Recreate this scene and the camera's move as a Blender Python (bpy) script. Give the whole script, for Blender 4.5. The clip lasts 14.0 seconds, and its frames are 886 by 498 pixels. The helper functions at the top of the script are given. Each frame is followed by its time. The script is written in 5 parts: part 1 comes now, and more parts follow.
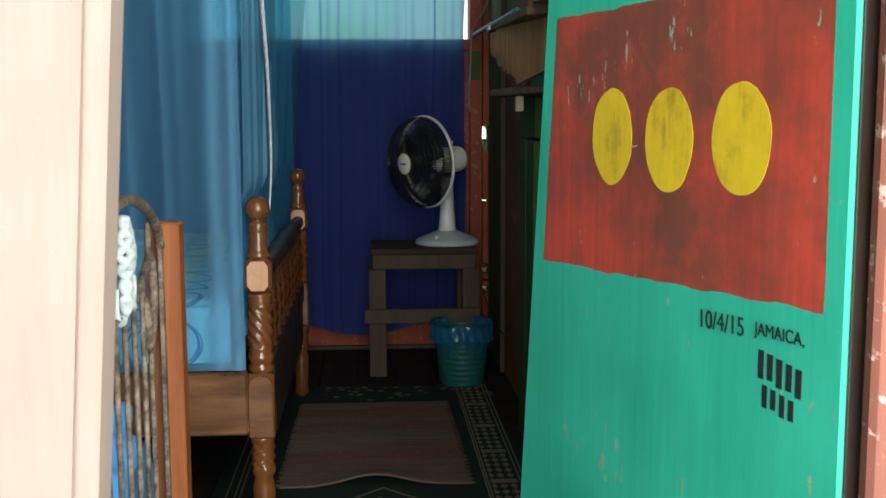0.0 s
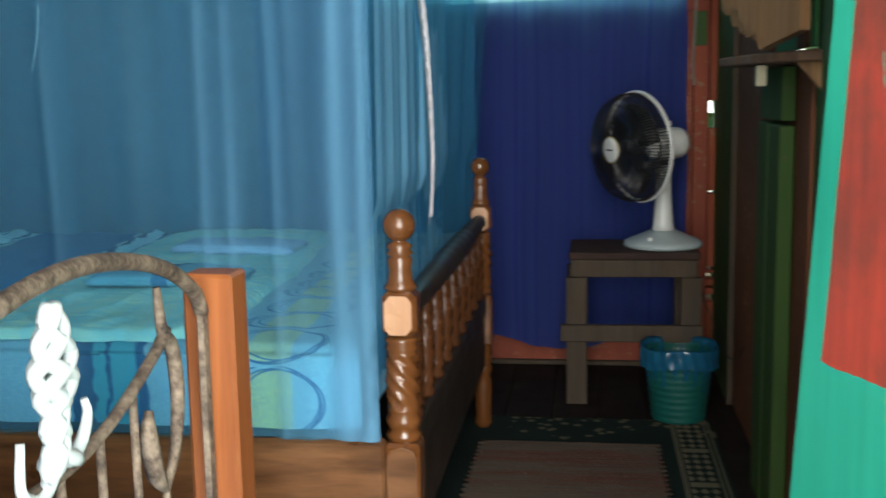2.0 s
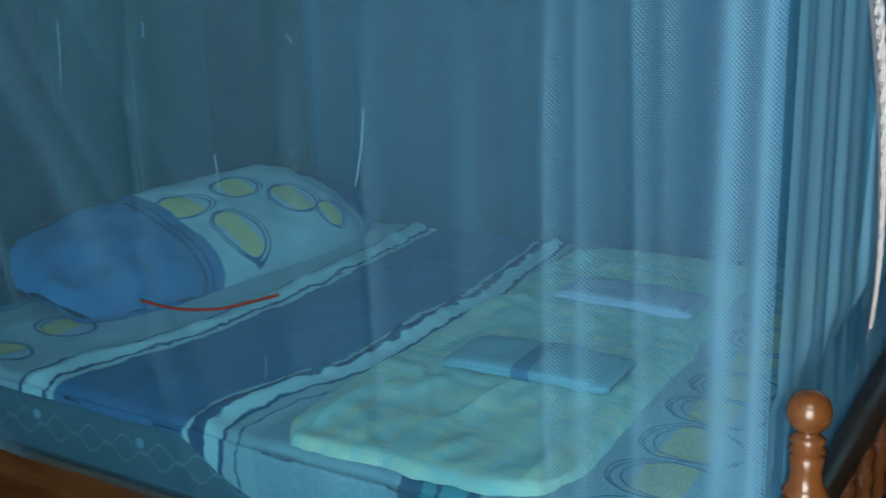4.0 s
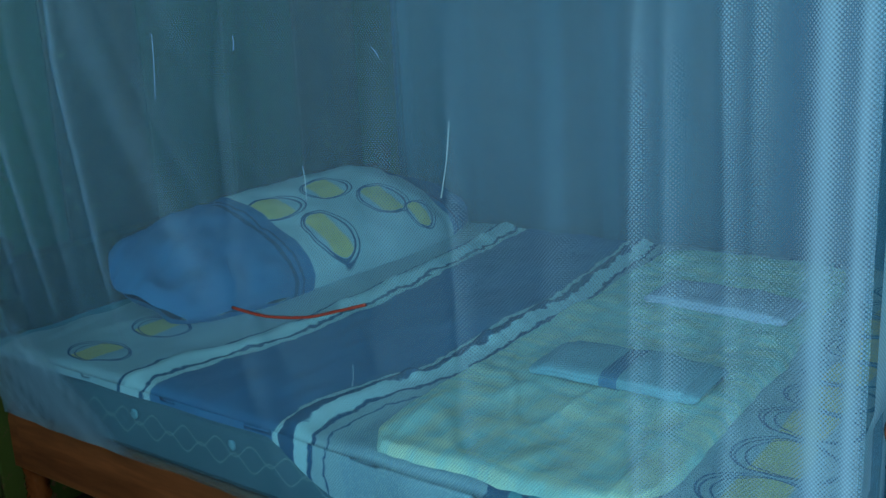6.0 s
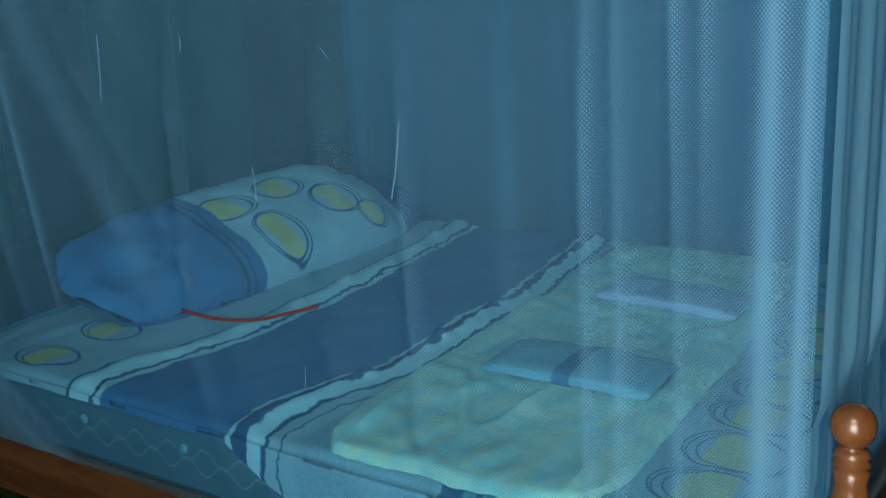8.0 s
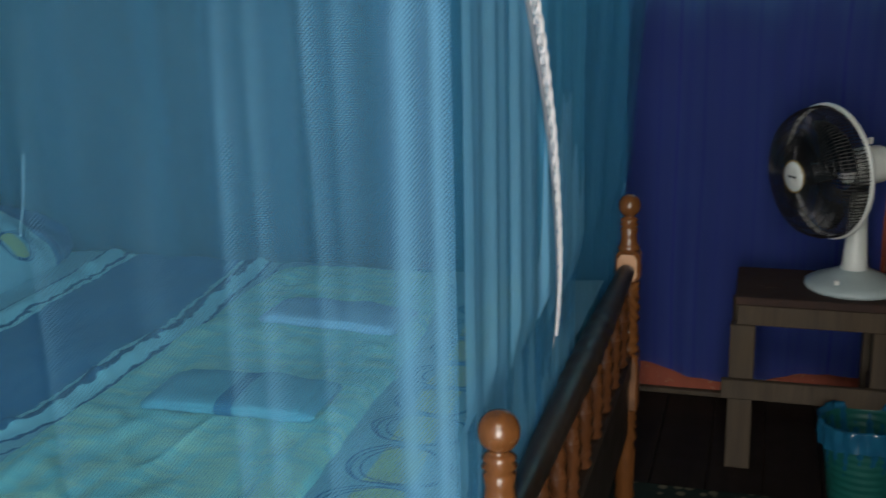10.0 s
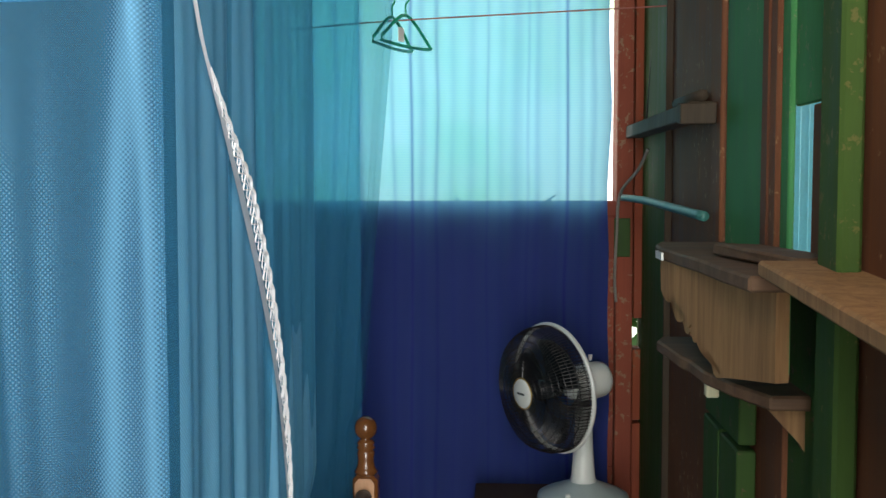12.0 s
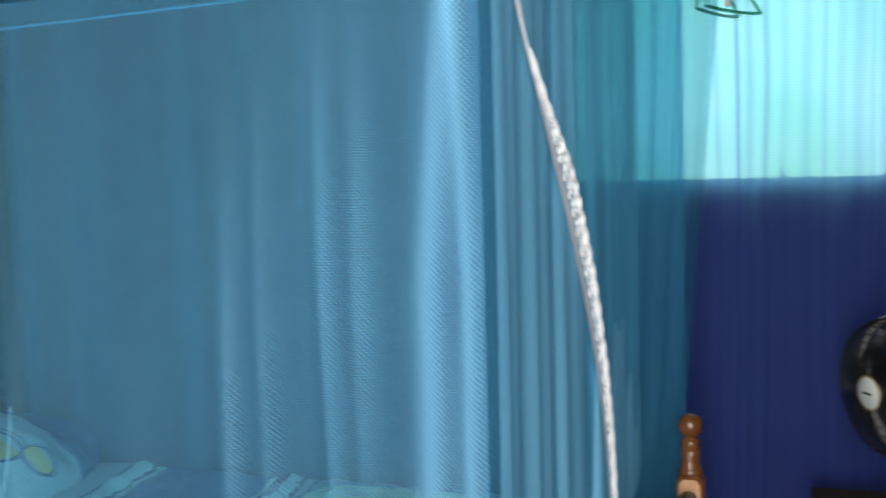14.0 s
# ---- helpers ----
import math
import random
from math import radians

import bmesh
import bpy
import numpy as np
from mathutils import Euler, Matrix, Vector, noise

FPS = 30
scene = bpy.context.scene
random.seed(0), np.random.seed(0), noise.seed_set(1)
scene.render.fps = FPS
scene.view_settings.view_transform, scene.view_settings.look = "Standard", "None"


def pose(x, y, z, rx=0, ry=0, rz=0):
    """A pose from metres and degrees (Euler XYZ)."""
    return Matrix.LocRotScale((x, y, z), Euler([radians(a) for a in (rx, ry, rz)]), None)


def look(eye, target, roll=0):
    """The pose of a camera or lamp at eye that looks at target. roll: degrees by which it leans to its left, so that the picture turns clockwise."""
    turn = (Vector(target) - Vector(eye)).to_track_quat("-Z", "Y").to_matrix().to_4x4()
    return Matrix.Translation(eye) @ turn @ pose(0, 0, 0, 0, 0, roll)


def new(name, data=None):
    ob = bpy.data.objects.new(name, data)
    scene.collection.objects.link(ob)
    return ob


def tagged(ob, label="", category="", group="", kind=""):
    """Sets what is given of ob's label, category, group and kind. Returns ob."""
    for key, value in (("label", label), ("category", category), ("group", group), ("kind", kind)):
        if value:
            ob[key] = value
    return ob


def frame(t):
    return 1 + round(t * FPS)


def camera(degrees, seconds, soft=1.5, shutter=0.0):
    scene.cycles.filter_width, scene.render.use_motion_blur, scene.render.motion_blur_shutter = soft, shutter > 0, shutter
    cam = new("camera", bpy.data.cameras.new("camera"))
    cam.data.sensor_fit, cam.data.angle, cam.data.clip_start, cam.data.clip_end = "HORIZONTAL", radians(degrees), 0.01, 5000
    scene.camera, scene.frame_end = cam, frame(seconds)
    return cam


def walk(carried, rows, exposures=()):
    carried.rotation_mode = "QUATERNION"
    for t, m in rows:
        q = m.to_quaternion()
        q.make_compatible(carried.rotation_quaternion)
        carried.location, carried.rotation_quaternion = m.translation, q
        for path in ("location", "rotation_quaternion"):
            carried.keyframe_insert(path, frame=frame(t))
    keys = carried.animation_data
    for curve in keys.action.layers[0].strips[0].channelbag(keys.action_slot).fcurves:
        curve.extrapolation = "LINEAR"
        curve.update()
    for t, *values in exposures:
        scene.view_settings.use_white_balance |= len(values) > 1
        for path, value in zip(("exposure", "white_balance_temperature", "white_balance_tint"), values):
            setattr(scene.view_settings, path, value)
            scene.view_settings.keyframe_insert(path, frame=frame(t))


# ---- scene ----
cam = camera(45.3, 14.0, shutter=0.35)
PATH = [
    (0, (-0.265, 0.993, 1.097), (-0.132, 2.973, 0.851), -0.2),
    (0.5, (-0.221, 1.177, 1.089), (-0.186, 3.164, 0.865), -0.2),
    (1, (-0.221, 1.379, 1.085), (-0.357, 3.361, 0.851), -0.2),
    (1.5, (-0.248, 1.561, 1.101), (-0.359, 3.54, 0.829), 0.0),
    (2, (-0.195, 1.724, 1.12), (-0.471, 3.683, 0.824), -1.1),
    (2.5, (-0.18, 1.887, 1.196), (-0.79, 3.769, 0.9), -1.6),
    (3, (-0.24, 2.031, 1.325), (-0.985, 3.858, 1.0), -1.1),
    (3.5, (-0.26, 2.165, 1.39), (-1.155, 3.895, 0.933), -1.7),
    (4, (-0.249, 2.279, 1.452), (-1.288, 3.915, 0.959), -1.8),
    (4.2, (-0.249, 2.282, 1.47), (-1.34, 3.88, 0.962), -2.3),
    (6.3, (-0.248, 2.3, 1.481), (-1.427, 3.835, 0.978), -3.0),
    (6.5, (-0.253, 2.303, 1.479), (-1.417, 3.85, 0.976), -2.9),
    (7, (-0.25, 2.299, 1.481), (-1.39, 3.862, 0.975), -2.8),
    (7.2, (-0.252, 2.299, 1.482), (-1.392, 3.862, 0.974), -2.7),
    (9.3, (-0.23, 2.302, 1.494), (-1.084, 4.027, 0.95), -2.5),
    (9.5, (-0.231, 2.308, 1.494), (-1.009, 4.068, 0.951), -2.0),
    (10, (-0.218, 2.331, 1.497), (-0.784, 4.181, 0.988), -1.5),
    (10.5, (-0.207, 2.335, 1.506), (-0.602, 4.251, 1.091), -0.7),
    (11, (-0.215, 2.345, 1.522), (-0.458, 4.306, 1.214), -0.2),
    (11.5, (-0.203, 2.353, 1.537), (-0.388, 4.334, 1.326), -0.5),
    (12, (-0.197, 2.367, 1.538), (-0.302, 4.36, 1.403), -0.1),
    (12.5, (-0.209, 2.378, 1.536), (-0.3, 4.371, 1.404), 0.3),
    (13, (-0.229, 2.398, 1.536), (-0.345, 4.389, 1.39), 0.2),
    (13.5, (-0.24, 2.456, 1.53), (-0.578, 4.42, 1.362), -0.8),
    (14, (-0.245, 2.504, 1.557), (-0.916, 4.38, 1.382), -1.7),
]
walk(cam, [(t, look(eye, target, roll)) for t, eye, target, roll in PATH],
     [(0.0, -0.38), (1.0, -0.28), (1.5, 0.08), (2.0, 0.32), (2.5, 0.45), (3.0, 0.35), (3.5, 0.28), (4.0, 0.2), (6.5, 0.2), (9.5, 0.03), (10.5, 0.08), (11.0, 0.24), (12.0, 0.38), (13.3, 0.42), (14.0, 0.62)])

# ---- light ----
world = bpy.data.worlds.new("world")
scene.world = world
world.use_nodes = True
wn = world.node_tree
sky = wn.nodes.new("ShaderNodeTexSky")
sky.sky_type, sky.sun_disc = "NISHITA", False
sky.sun_elevation, sky.sun_rotation = radians(63), radians(-29)
wn.nodes["Background"].inputs["Strength"].default_value = 0.15
wn.links.new(sky.outputs[0], wn.nodes["Background"].inputs[0])

sun = new("sun", bpy.data.lights.new("sun", "SUN"))
sun.data.energy, sun.data.angle, sun.data.color = 3.0, radians(0.6), (1.0, 0.95, 0.86)
sun.matrix_world = look((0, 0, 9), (2.2, -4.0, 0))


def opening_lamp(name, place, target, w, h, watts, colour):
    """Area lamp for daylight at an opening of the house; some openings are added."""
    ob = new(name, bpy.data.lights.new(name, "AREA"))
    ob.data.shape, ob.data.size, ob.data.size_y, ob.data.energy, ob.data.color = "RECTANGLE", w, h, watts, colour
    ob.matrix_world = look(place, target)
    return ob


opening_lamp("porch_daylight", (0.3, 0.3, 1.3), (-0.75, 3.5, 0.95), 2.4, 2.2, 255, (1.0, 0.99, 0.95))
# added fill for the head of the bed; no front window is known
opening_lamp("front_window_daylight", (-1.2, 2.03, 1.5), (-1.5, 4.4, 0.7), 0.75, 0.85, 0.9, (0.97, 1.0, 1.0))
# added fill above the door for the upper east wall; no transom is known
opening_lamp("transom_daylight", (-0.16, 2.045, 2.3), (0.35, 4.7, 1.7), 0.72, 0.28, 18, (1.0, 0.97, 0.88))
opening_lamp("window_daylight", (-0.42, 6.16, 1.86), (-0.42, 3, 1.5), 1.1, 0.72, 4.3, (0.94, 1.0, 0.93))


# ---- materials ----
class Nodes:
    """A small writer of node expressions."""

    def __init__(self, name):
        self.mat = bpy.data.materials.new(name)
        self.mat.use_nodes = True
        self.t = self.mat.node_tree
        self.out = self.t.nodes["Material Output"]
        self.b = self.t.nodes["Principled BSDF"]

    def node(self, kind, **ins):
        n = self.t.nodes.new(kind)
        for k, v in ins.items():
            self.put(n.inputs[k.replace("_", " ")], v)
        return n

    def put(self, socket, v):
        if isinstance(v, bpy.types.NodeSocket):
            self.t.links.new(v, socket)
        else:
            if isinstance(v, tuple) and len(v) == 3 and socket.type == "RGBA":
                v = (*v, 1)
            socket.default_value = v

    def m(self, op, a, b=0.0, c=0.0):
        n = self.t.nodes.new("ShaderNodeMath")
        n.operation = op
        for s, v in zip(n.inputs, (a, b, c)):
            self.put(s, v)
        return n.outputs[0]

    def xyz(self, scale=(1, 1, 1), generated=False):
        c = self.t.nodes.new("ShaderNodeTexCoord")
        mp = self.node("ShaderNodeMapping", Vector=c.outputs["Generated" if generated else "Object"], Scale=scale)
        return mp.outputs[0]

    def split(self, v):
        s = self.node("ShaderNodeSeparateXYZ", Vector=v)
        return s.outputs

    def noise(self, scale, detail=4.0, vec=None, rough=0.55, distort=0.0):
        n = self.node("ShaderNodeTexNoise", Scale=scale, Detail=detail, Roughness=rough, Distortion=distort)
        if vec is not None:
            self.put(n.inputs["Vector"], vec)
        return n.outputs["Fac"]

    def ramp(self, f, *stops):
        r = self.t.nodes.new("ShaderNodeValToRGB")
        self.put(r.inputs[0], f)
        e = r.color_ramp.elements
        while len(e) < len(stops):
            e.new(0.5)
        for el, (p, c) in zip(e, stops):
            el.position = p
            el.color = (*c, 1) if isinstance(c, tuple) else (c, c, c, 1)
        return r.outputs[0]

    def mix(self, f, a, b, blend="MIX"):
        n = self.t.nodes.new("ShaderNodeMix")
        n.data_type, n.blend_type = "RGBA", blend
        self.put(n.inputs[0], f), self.put(n.inputs[6], a), self.put(n.inputs[7], b)
        return n.outputs[2]

    def between(self, v, lo, hi, soft=0.003):
        a = self.node("ShaderNodeMapRange", Value=v, From_Min=lo - soft, From_Max=lo + soft).outputs[0]
        b = self.node("ShaderNodeMapRange", Value=v, From_Min=hi - soft, From_Max=hi + soft).outputs[0]
        return self.m("SUBTRACT", a, b)

    def ellipse(self, x, y, cx, cy, rx, ry):
        """1 on the rim, smaller within: the normalised radius."""
        dx = self.m("DIVIDE", self.m("SUBTRACT", x, cx), rx)
        dy = self.m("DIVIDE", self.m("SUBTRACT", y, cy), ry)
        return self.m("SQRT", self.m("ADD", self.m("MULTIPLY", dx, dx), self.m("MULTIPLY", dy, dy)))

    def bump(self, height, strength=0.3, distance=0.003):
        n = self.node("ShaderNodeBump", Strength=strength, Distance=distance, Height=height)
        self.put(self.b.inputs["Normal"], n.outputs[0])

    def done(self, colour, rough=0.6, metal=0.0, spec=0.5):
        self.put(self.b.inputs["Base Color"], colour)
        self.put(self.b.inputs["Roughness"], rough)
        self.put(self.b.inputs["Metallic"], metal)
        self.put(self.b.inputs["Specular IOR Level"], spec)
        return self.mat


def painted_wood(name, dark, light, bare=(0.24, 0.15, 0.09), worn=0.64, rough=0.55, grain=(26, 26, 1.6)):
    n = Nodes(name)
    rnd = n.t.nodes.new("ShaderNodeObjectInfo").outputs["Random"]
    vec = n.node("ShaderNodeVectorMath", **{}).outputs[0].node
    vec.operation = "ADD"
    n.put(vec.inputs[0], n.xyz())
    n.put(vec.inputs[1], rnd)
    p = vec.outputs[0]
    g = n.noise(1.0, 6, n.node("ShaderNodeMapping", Vector=p, Scale=grain).outputs[0], 0.65)
    big = n.noise(2.3, 3, p)
    base = n.mix(n.ramp(n.m("ADD", n.m("MULTIPLY", g, 0.5), n.m("MULTIPLY", big, 0.5)), (0.33, 0.0), (0.66, 1.0)), dark, light)
    base = n.mix(n.m("MULTIPLY", rnd, 0.25), base, dark)
    chips = n.m("MULTIPLY", n.noise(38, 5, p, 0.7), n.m("ADD", 0.62, n.m("MULTIPLY", big, 0.75)))
    mask = n.ramp(chips, (worn - 0.02, 0.0), (worn + 0.03, 1.0))
    col = n.mix(mask, base, bare)
    n.bump(n.m("ADD", g, n.m("MULTIPLY", mask, -0.6)), 0.35, 0.002)
    return n.done(col, n.ramp(g, (0.3, rough + 0.05), (0.7, min(1.0, rough + 0.3))), 0.0, 0.25)


def raw_wood(name, dark, light, rough=0.6, grain=(30, 30, 2.0), spec=0.5, contrast=(0.3, 0.7), turn=(0, 0, 0)):
    n = Nodes(name)
    c = n.t.nodes.new("ShaderNodeTexCoord")
    rnd = n.t.nodes.new("ShaderNodeObjectInfo").outputs["Random"]
    mp = n.node("ShaderNodeMapping", Vector=c.outputs["Object"], Scale=grain, Rotation=turn)
    n.put(mp.inputs["Location"], rnd)
    g = n.noise(1.0, 7, mp.outputs[0], 0.6, 0.9)
    fine = n.noise(6.0, 3, mp.outputs[0])
    stain = n.noise(5.0, 4, c.outputs["Object"])
    f = n.m("ADD", n.m("MULTIPLY", g, 0.62), n.m("ADD", n.m("MULTIPLY", fine, 0.18), n.m("MULTIPLY", stain, 0.2)))
    col = n.ramp(f, (contrast[0], dark), (0.5, tuple((a + b) / 2 for a, b in zip(dark, light))), (contrast[1], light))
    n.bump(f, 0.22, 0.0015)
    return n.done(col, n.ramp(stain, (0.3, max(rough - 0.1, 0.05)), (0.7, rough + 0.12)), 0.0, spec)


def cloth(name, colour, scale=900.0, vary=0.12, translucent=0.0, rough=0.9):
    n = Nodes(name)
    p = n.xyz()
    big = n.noise(6, 4, p)
    w = n.noise(scale, 1, p)
    dark = tuple(c * (1 - vary * 1.6) for c in colour)
    light = tuple(min(1, c * (1 + vary)) for c in colour)
    col = n.mix(n.ramp(n.m("ADD", n.m("MULTIPLY", big, 0.6), n.m("MULTIPLY", w, 0.4)), (0.3, 0.0), (0.7, 1.0)), dark, light)
    n.bump(w, 0.25, 0.0008)
    n.done(col, rough, 0.0, 0.2)
    if translucent:
        tr = n.node("ShaderNodeBsdfTranslucent", Color=col)
        mx = n.node("ShaderNodeMixShader", Fac=translucent)
        n.t.links.new(n.b.outputs[0], mx.inputs[1]), n.t.links.new(tr.outputs[0], mx.inputs[2])
        n.t.links.new(mx.outputs[0], n.out.inputs[0])
    return n.mat


def net_material(name, colour, cover_low, cover_high, veil=(0.5, 0.88, 1.0)):
    """Knitted mosquito net: threads that scatter light round open holes."""
    n = Nodes(name)
    u, v, _ = n.split(n.t.nodes.new("ShaderNodeTexCoord").outputs["UV"])
    k = 2 * math.pi / 0.0062
    a = n.m("SINE", n.m("MULTIPLY", u, k))
    b = n.m("SINE", n.m("MULTIPLY", v, k))
    weave = n.m("ADD", n.m("MULTIPLY", n.m("MULTIPLY", a, b), 0.5), 0.5)
    soft = n.noise(3.0, 3, n.xyz((1, 1, 0.25)))
    gather = n.t.nodes.new("ShaderNodeAttribute")
    gather.attribute_name = "gather"
    thread = n.m("MULTIPLY", n.m("ADD", 0.1, n.m("MULTIPLY", n.m("MULTIPLY", weave, weave), 0.7)), n.m("ADD", 1.15, n.m("MULTIPLY", soft, 0.9)))
    cover = n.m("ADD", cover_low, n.m("MULTIPLY", thread, cover_high - cover_low))
    cover = n.m("MINIMUM", n.m("ADD", cover, n.m("MULTIPLY", gather.outputs["Fac"], n.m("ADD", 0.52, n.m("MULTIPLY", weave, 0.12)))), 0.93)
    d = n.node("ShaderNodeBsdfDiffuse", Color=colour)
    t = n.node("ShaderNodeBsdfTranslucent", Color=colour)
    half = n.node("ShaderNodeMixShader", Fac=0.45)
    n.t.links.new(d.outputs[0], half.inputs[1]), n.t.links.new(t.outputs[0], half.inputs[2])
    clear = n.node("ShaderNodeBsdfTransparent", Color=veil)
    mx = n.node("ShaderNodeMixShader", Fac=cover)
    n.t.links.new(clear.outputs[0], mx.inputs[1]), n.t.links.new(half.outputs[0], mx.inputs[2])
    n.t.links.new(mx.outputs[0], n.out.inputs[0])
    n.t.nodes.remove(n.b)
    return n.mat


def plain(name, colour, rough=0.5, metal=0.0, spec=0.5, vary=0.1, scale=14.0):
    n = Nodes(name)
    p = n.xyz()
    f = n.m("ADD", n.m("MULTIPLY", n.noise(scale, 4, p), 0.6), n.m("MULTIPLY", n.noise(scale * 9, 3, p), 0.4))
    col = n.mix(n.ramp(f, (0.3, 0.0), (0.7, 1.0)), tuple(c * (1 - vary * 1.5) for c in colour), tuple(min(1, c * (1 + vary)) for c in colour))
    return n.done(col, n.ramp(f, (0.3, max(0.04, rough - 0.08)), (0.7, min(1, rough + 0.1))), metal, spec)


def rusted(name):
    """Old bare iron: grey-brown rods with dark scale and pale rubbed patches."""
    n = Nodes(name)
    p = n.xyz()
    f = n.noise(34, 5, p, 0.7)
    g = n.noise(150, 3, p)
    col = n.ramp(n.m("ADD", n.m("MULTIPLY", f, 0.75), n.m("MULTIPLY", g, 0.25)), (0.36, (0.025, 0.02, 0.018)), (0.46, (0.1, 0.075, 0.055)), (0.58, (0.21, 0.165, 0.12)), (0.7, (0.3, 0.24, 0.18)))
    n.bump(f, 0.5, 0.002)
    return n.done(col, 0.75, 0.15, 0.35)


GREEN_STUD = painted_wood("green_paint", (0.024, 0.062, 0.014), (0.07, 0.13, 0.024), (0.13, 0.13, 0.04), 0.64)
GREEN_BOARD = painted_wood("emerald_board_paint", (0.04, 0.19, 0.062), (0.1, 0.38, 0.13), (0.2, 0.3, 0.14), 0.62)
GREEN_DARK = painted_wood("dark_green_paint", (0.026, 0.06, 0.014), (0.058, 0.12, 0.025), (0.12, 0.09, 0.05), 0.63)
BROWN_WALL = painted_wood("red_brown_boards", (0.11, 0.04, 0.02), (0.26, 0.1, 0.045), (0.34, 0.2, 0.1), 0.65, 0.6)
RED_WALL = painted_wood("red_oxide_paint", (0.18, 0.04, 0.024), (0.34, 0.09, 0.05), (0.3, 0.18, 0.11), 0.62, 0.6)
# darker copy of the board paint with shade in its colour: backing slabs, stool seat
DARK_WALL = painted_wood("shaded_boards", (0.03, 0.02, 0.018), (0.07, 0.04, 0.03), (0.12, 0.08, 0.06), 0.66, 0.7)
SALMON = painted_wood("salmon_trim_paint", (0.265, 0.195, 0.16), (0.37, 0.3, 0.262), (0.4, 0.34, 0.3), 0.69, 0.55)
JAMB_RED = painted_wood("brown_frame_paint", (0.14, 0.05, 0.034), (0.26, 0.1, 0.066), (0.42, 0.3, 0.24), 0.6, 0.5)
OLD_WOOD = raw_wood("weathered_board", (0.16, 0.08, 0.032), (0.46, 0.26, 0.11), 0.8)
OLD_DARK = raw_wood("dark_shelf_board", (0.07, 0.036, 0.019), (0.19, 0.105, 0.055), 0.75, (2.0, 26, 26))
STOOL_WOOD = raw_wood("unpainted_stool_wood", (0.03, 0.021, 0.013), (0.085, 0.06, 0.036), 0.8)
BED_WOOD = raw_wood("varnished_bed_wood", (0.065, 0.023, 0.007), (0.21, 0.08, 0.024), 0.2, (22, 22, 3.0), 0.6)
BED_RAIL = raw_wood("varnished_rail_wood", (0.05, 0.02, 0.008), (0.22, 0.1, 0.04), 0.35, (1.6, 20, 14), 0.5, (0.36, 0.62))
BED_PALE = raw_wood("pale_block_face", (0.4, 0.2, 0.1), (0.6, 0.35, 0.2), 0.3, (30, 30, 3))
# bed wood darkened to carry the shadow at the foot end
SPINDLE_SHADED = raw_wood("shaded_spindle_wood", (0.04, 0.014, 0.006), (0.13, 0.048, 0.016), 0.25)
BED_DARK = raw_wood("dark_turned_rail", (0.012, 0.008, 0.006), (0.04, 0.025, 0.016), 0.45)
POST_WOOD = raw_wood("orange_post_wood", (0.15, 0.04, 0.01), (0.33, 0.11, 0.032), 0.4, (34, 34, 2.0))
IRON = rusted("rusty_iron")
FAN_WHITE = plain("aged_white_plastic", (0.7, 0.72, 0.68), 0.35, 0, 0.5, 0.04)
FAN_GREY = plain("fan_base_plastic", (0.42, 0.5, 0.5), 0.35, 0, 0.5, 0.06)
BLACK = plain("black_wire", (0.012, 0.012, 0.012), 0.4, 0.0, 0.5, 0.1)
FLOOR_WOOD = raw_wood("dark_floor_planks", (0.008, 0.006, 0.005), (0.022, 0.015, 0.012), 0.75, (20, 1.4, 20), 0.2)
# one blue net: flap coloured lighter, back and head darker, for uneven light
NET = net_material("blue_net", (0.22, 0.53, 0.8), 0.01, 0.31)
NET_THIN = net_material("single_net", (0.13, 0.42, 0.62), 0.2, 0.46, (0.75, 0.95, 1.0))
NET_DEEP = net_material("shaded_back_net", (0.14, 0.44, 0.7), 0.3, 0.54)
NET_HEAD = net_material("shaded_head_net", (0.09, 0.34, 0.52), 0.14, 0.34, (0.55, 0.9, 0.95))
NET_FLAP = net_material("lit_doubled_net", (0.28, 0.68, 0.96), 0.36, 0.6, (0.85, 0.96, 1.0))
THREAD = cloth("pale_blue_thread", (0.1, 0.26, 0.38), 500, 0.1)
LACE = cloth("white_lace", (0.9, 0.9, 0.92), 700, 0.08, 0.3)
WHITE_YARN = cloth("white_yarn", (0.44, 0.5, 0.5), 500, 0.06)
BLUE_CLOTH = cloth("bright_blue_cloth", (0.1, 0.4, 0.85), 600, 0.15)
TOWEL_BLUE = cloth("pale_blue_towel", (0.24, 0.42, 0.5), 700, 0.12)
TOWEL_BAND = cloth("dark_blue_band", (0.05, 0.17, 0.3), 700, 0.2)
TOWEL_LILAC = cloth("lilac_towel", (0.55, 0.52, 0.68), 700, 0.1)
BIN_GREEN = plain("teal_bin_plastic", (0.008, 0.095, 0.08), 0.4)
GROUND = plain("bare_earth", (0.32, 0.25, 0.18), 0.95, 0, 0.1, 0.3, 4)
LEAF = plain("leaf_green", (0.09, 0.2, 0.035), 0.5, 0, 0.4, 0.3, 3)
PVC = plain("teal_hose_plastic", (0.06, 0.22, 0.2), 0.45)
GREEN_PLASTIC = plain("green_hanger_plastic", (0.02, 0.42, 0.24), 0.3)
ROPE = cloth("grey_cord", (0.25, 0.23, 0.2), 400, 0.3)
PALE = plain("pale_wood_block", (0.75, 0.68, 0.45), 0.6)
WHITE_TAG = plain("white_paper", (0.85, 0.85, 0.82), 0.7, 0, 0.3, 0.03)
INK = plain("black_marker_ink", (0.015, 0.02, 0.02), 0.5, 0, 0.4, 0.2)


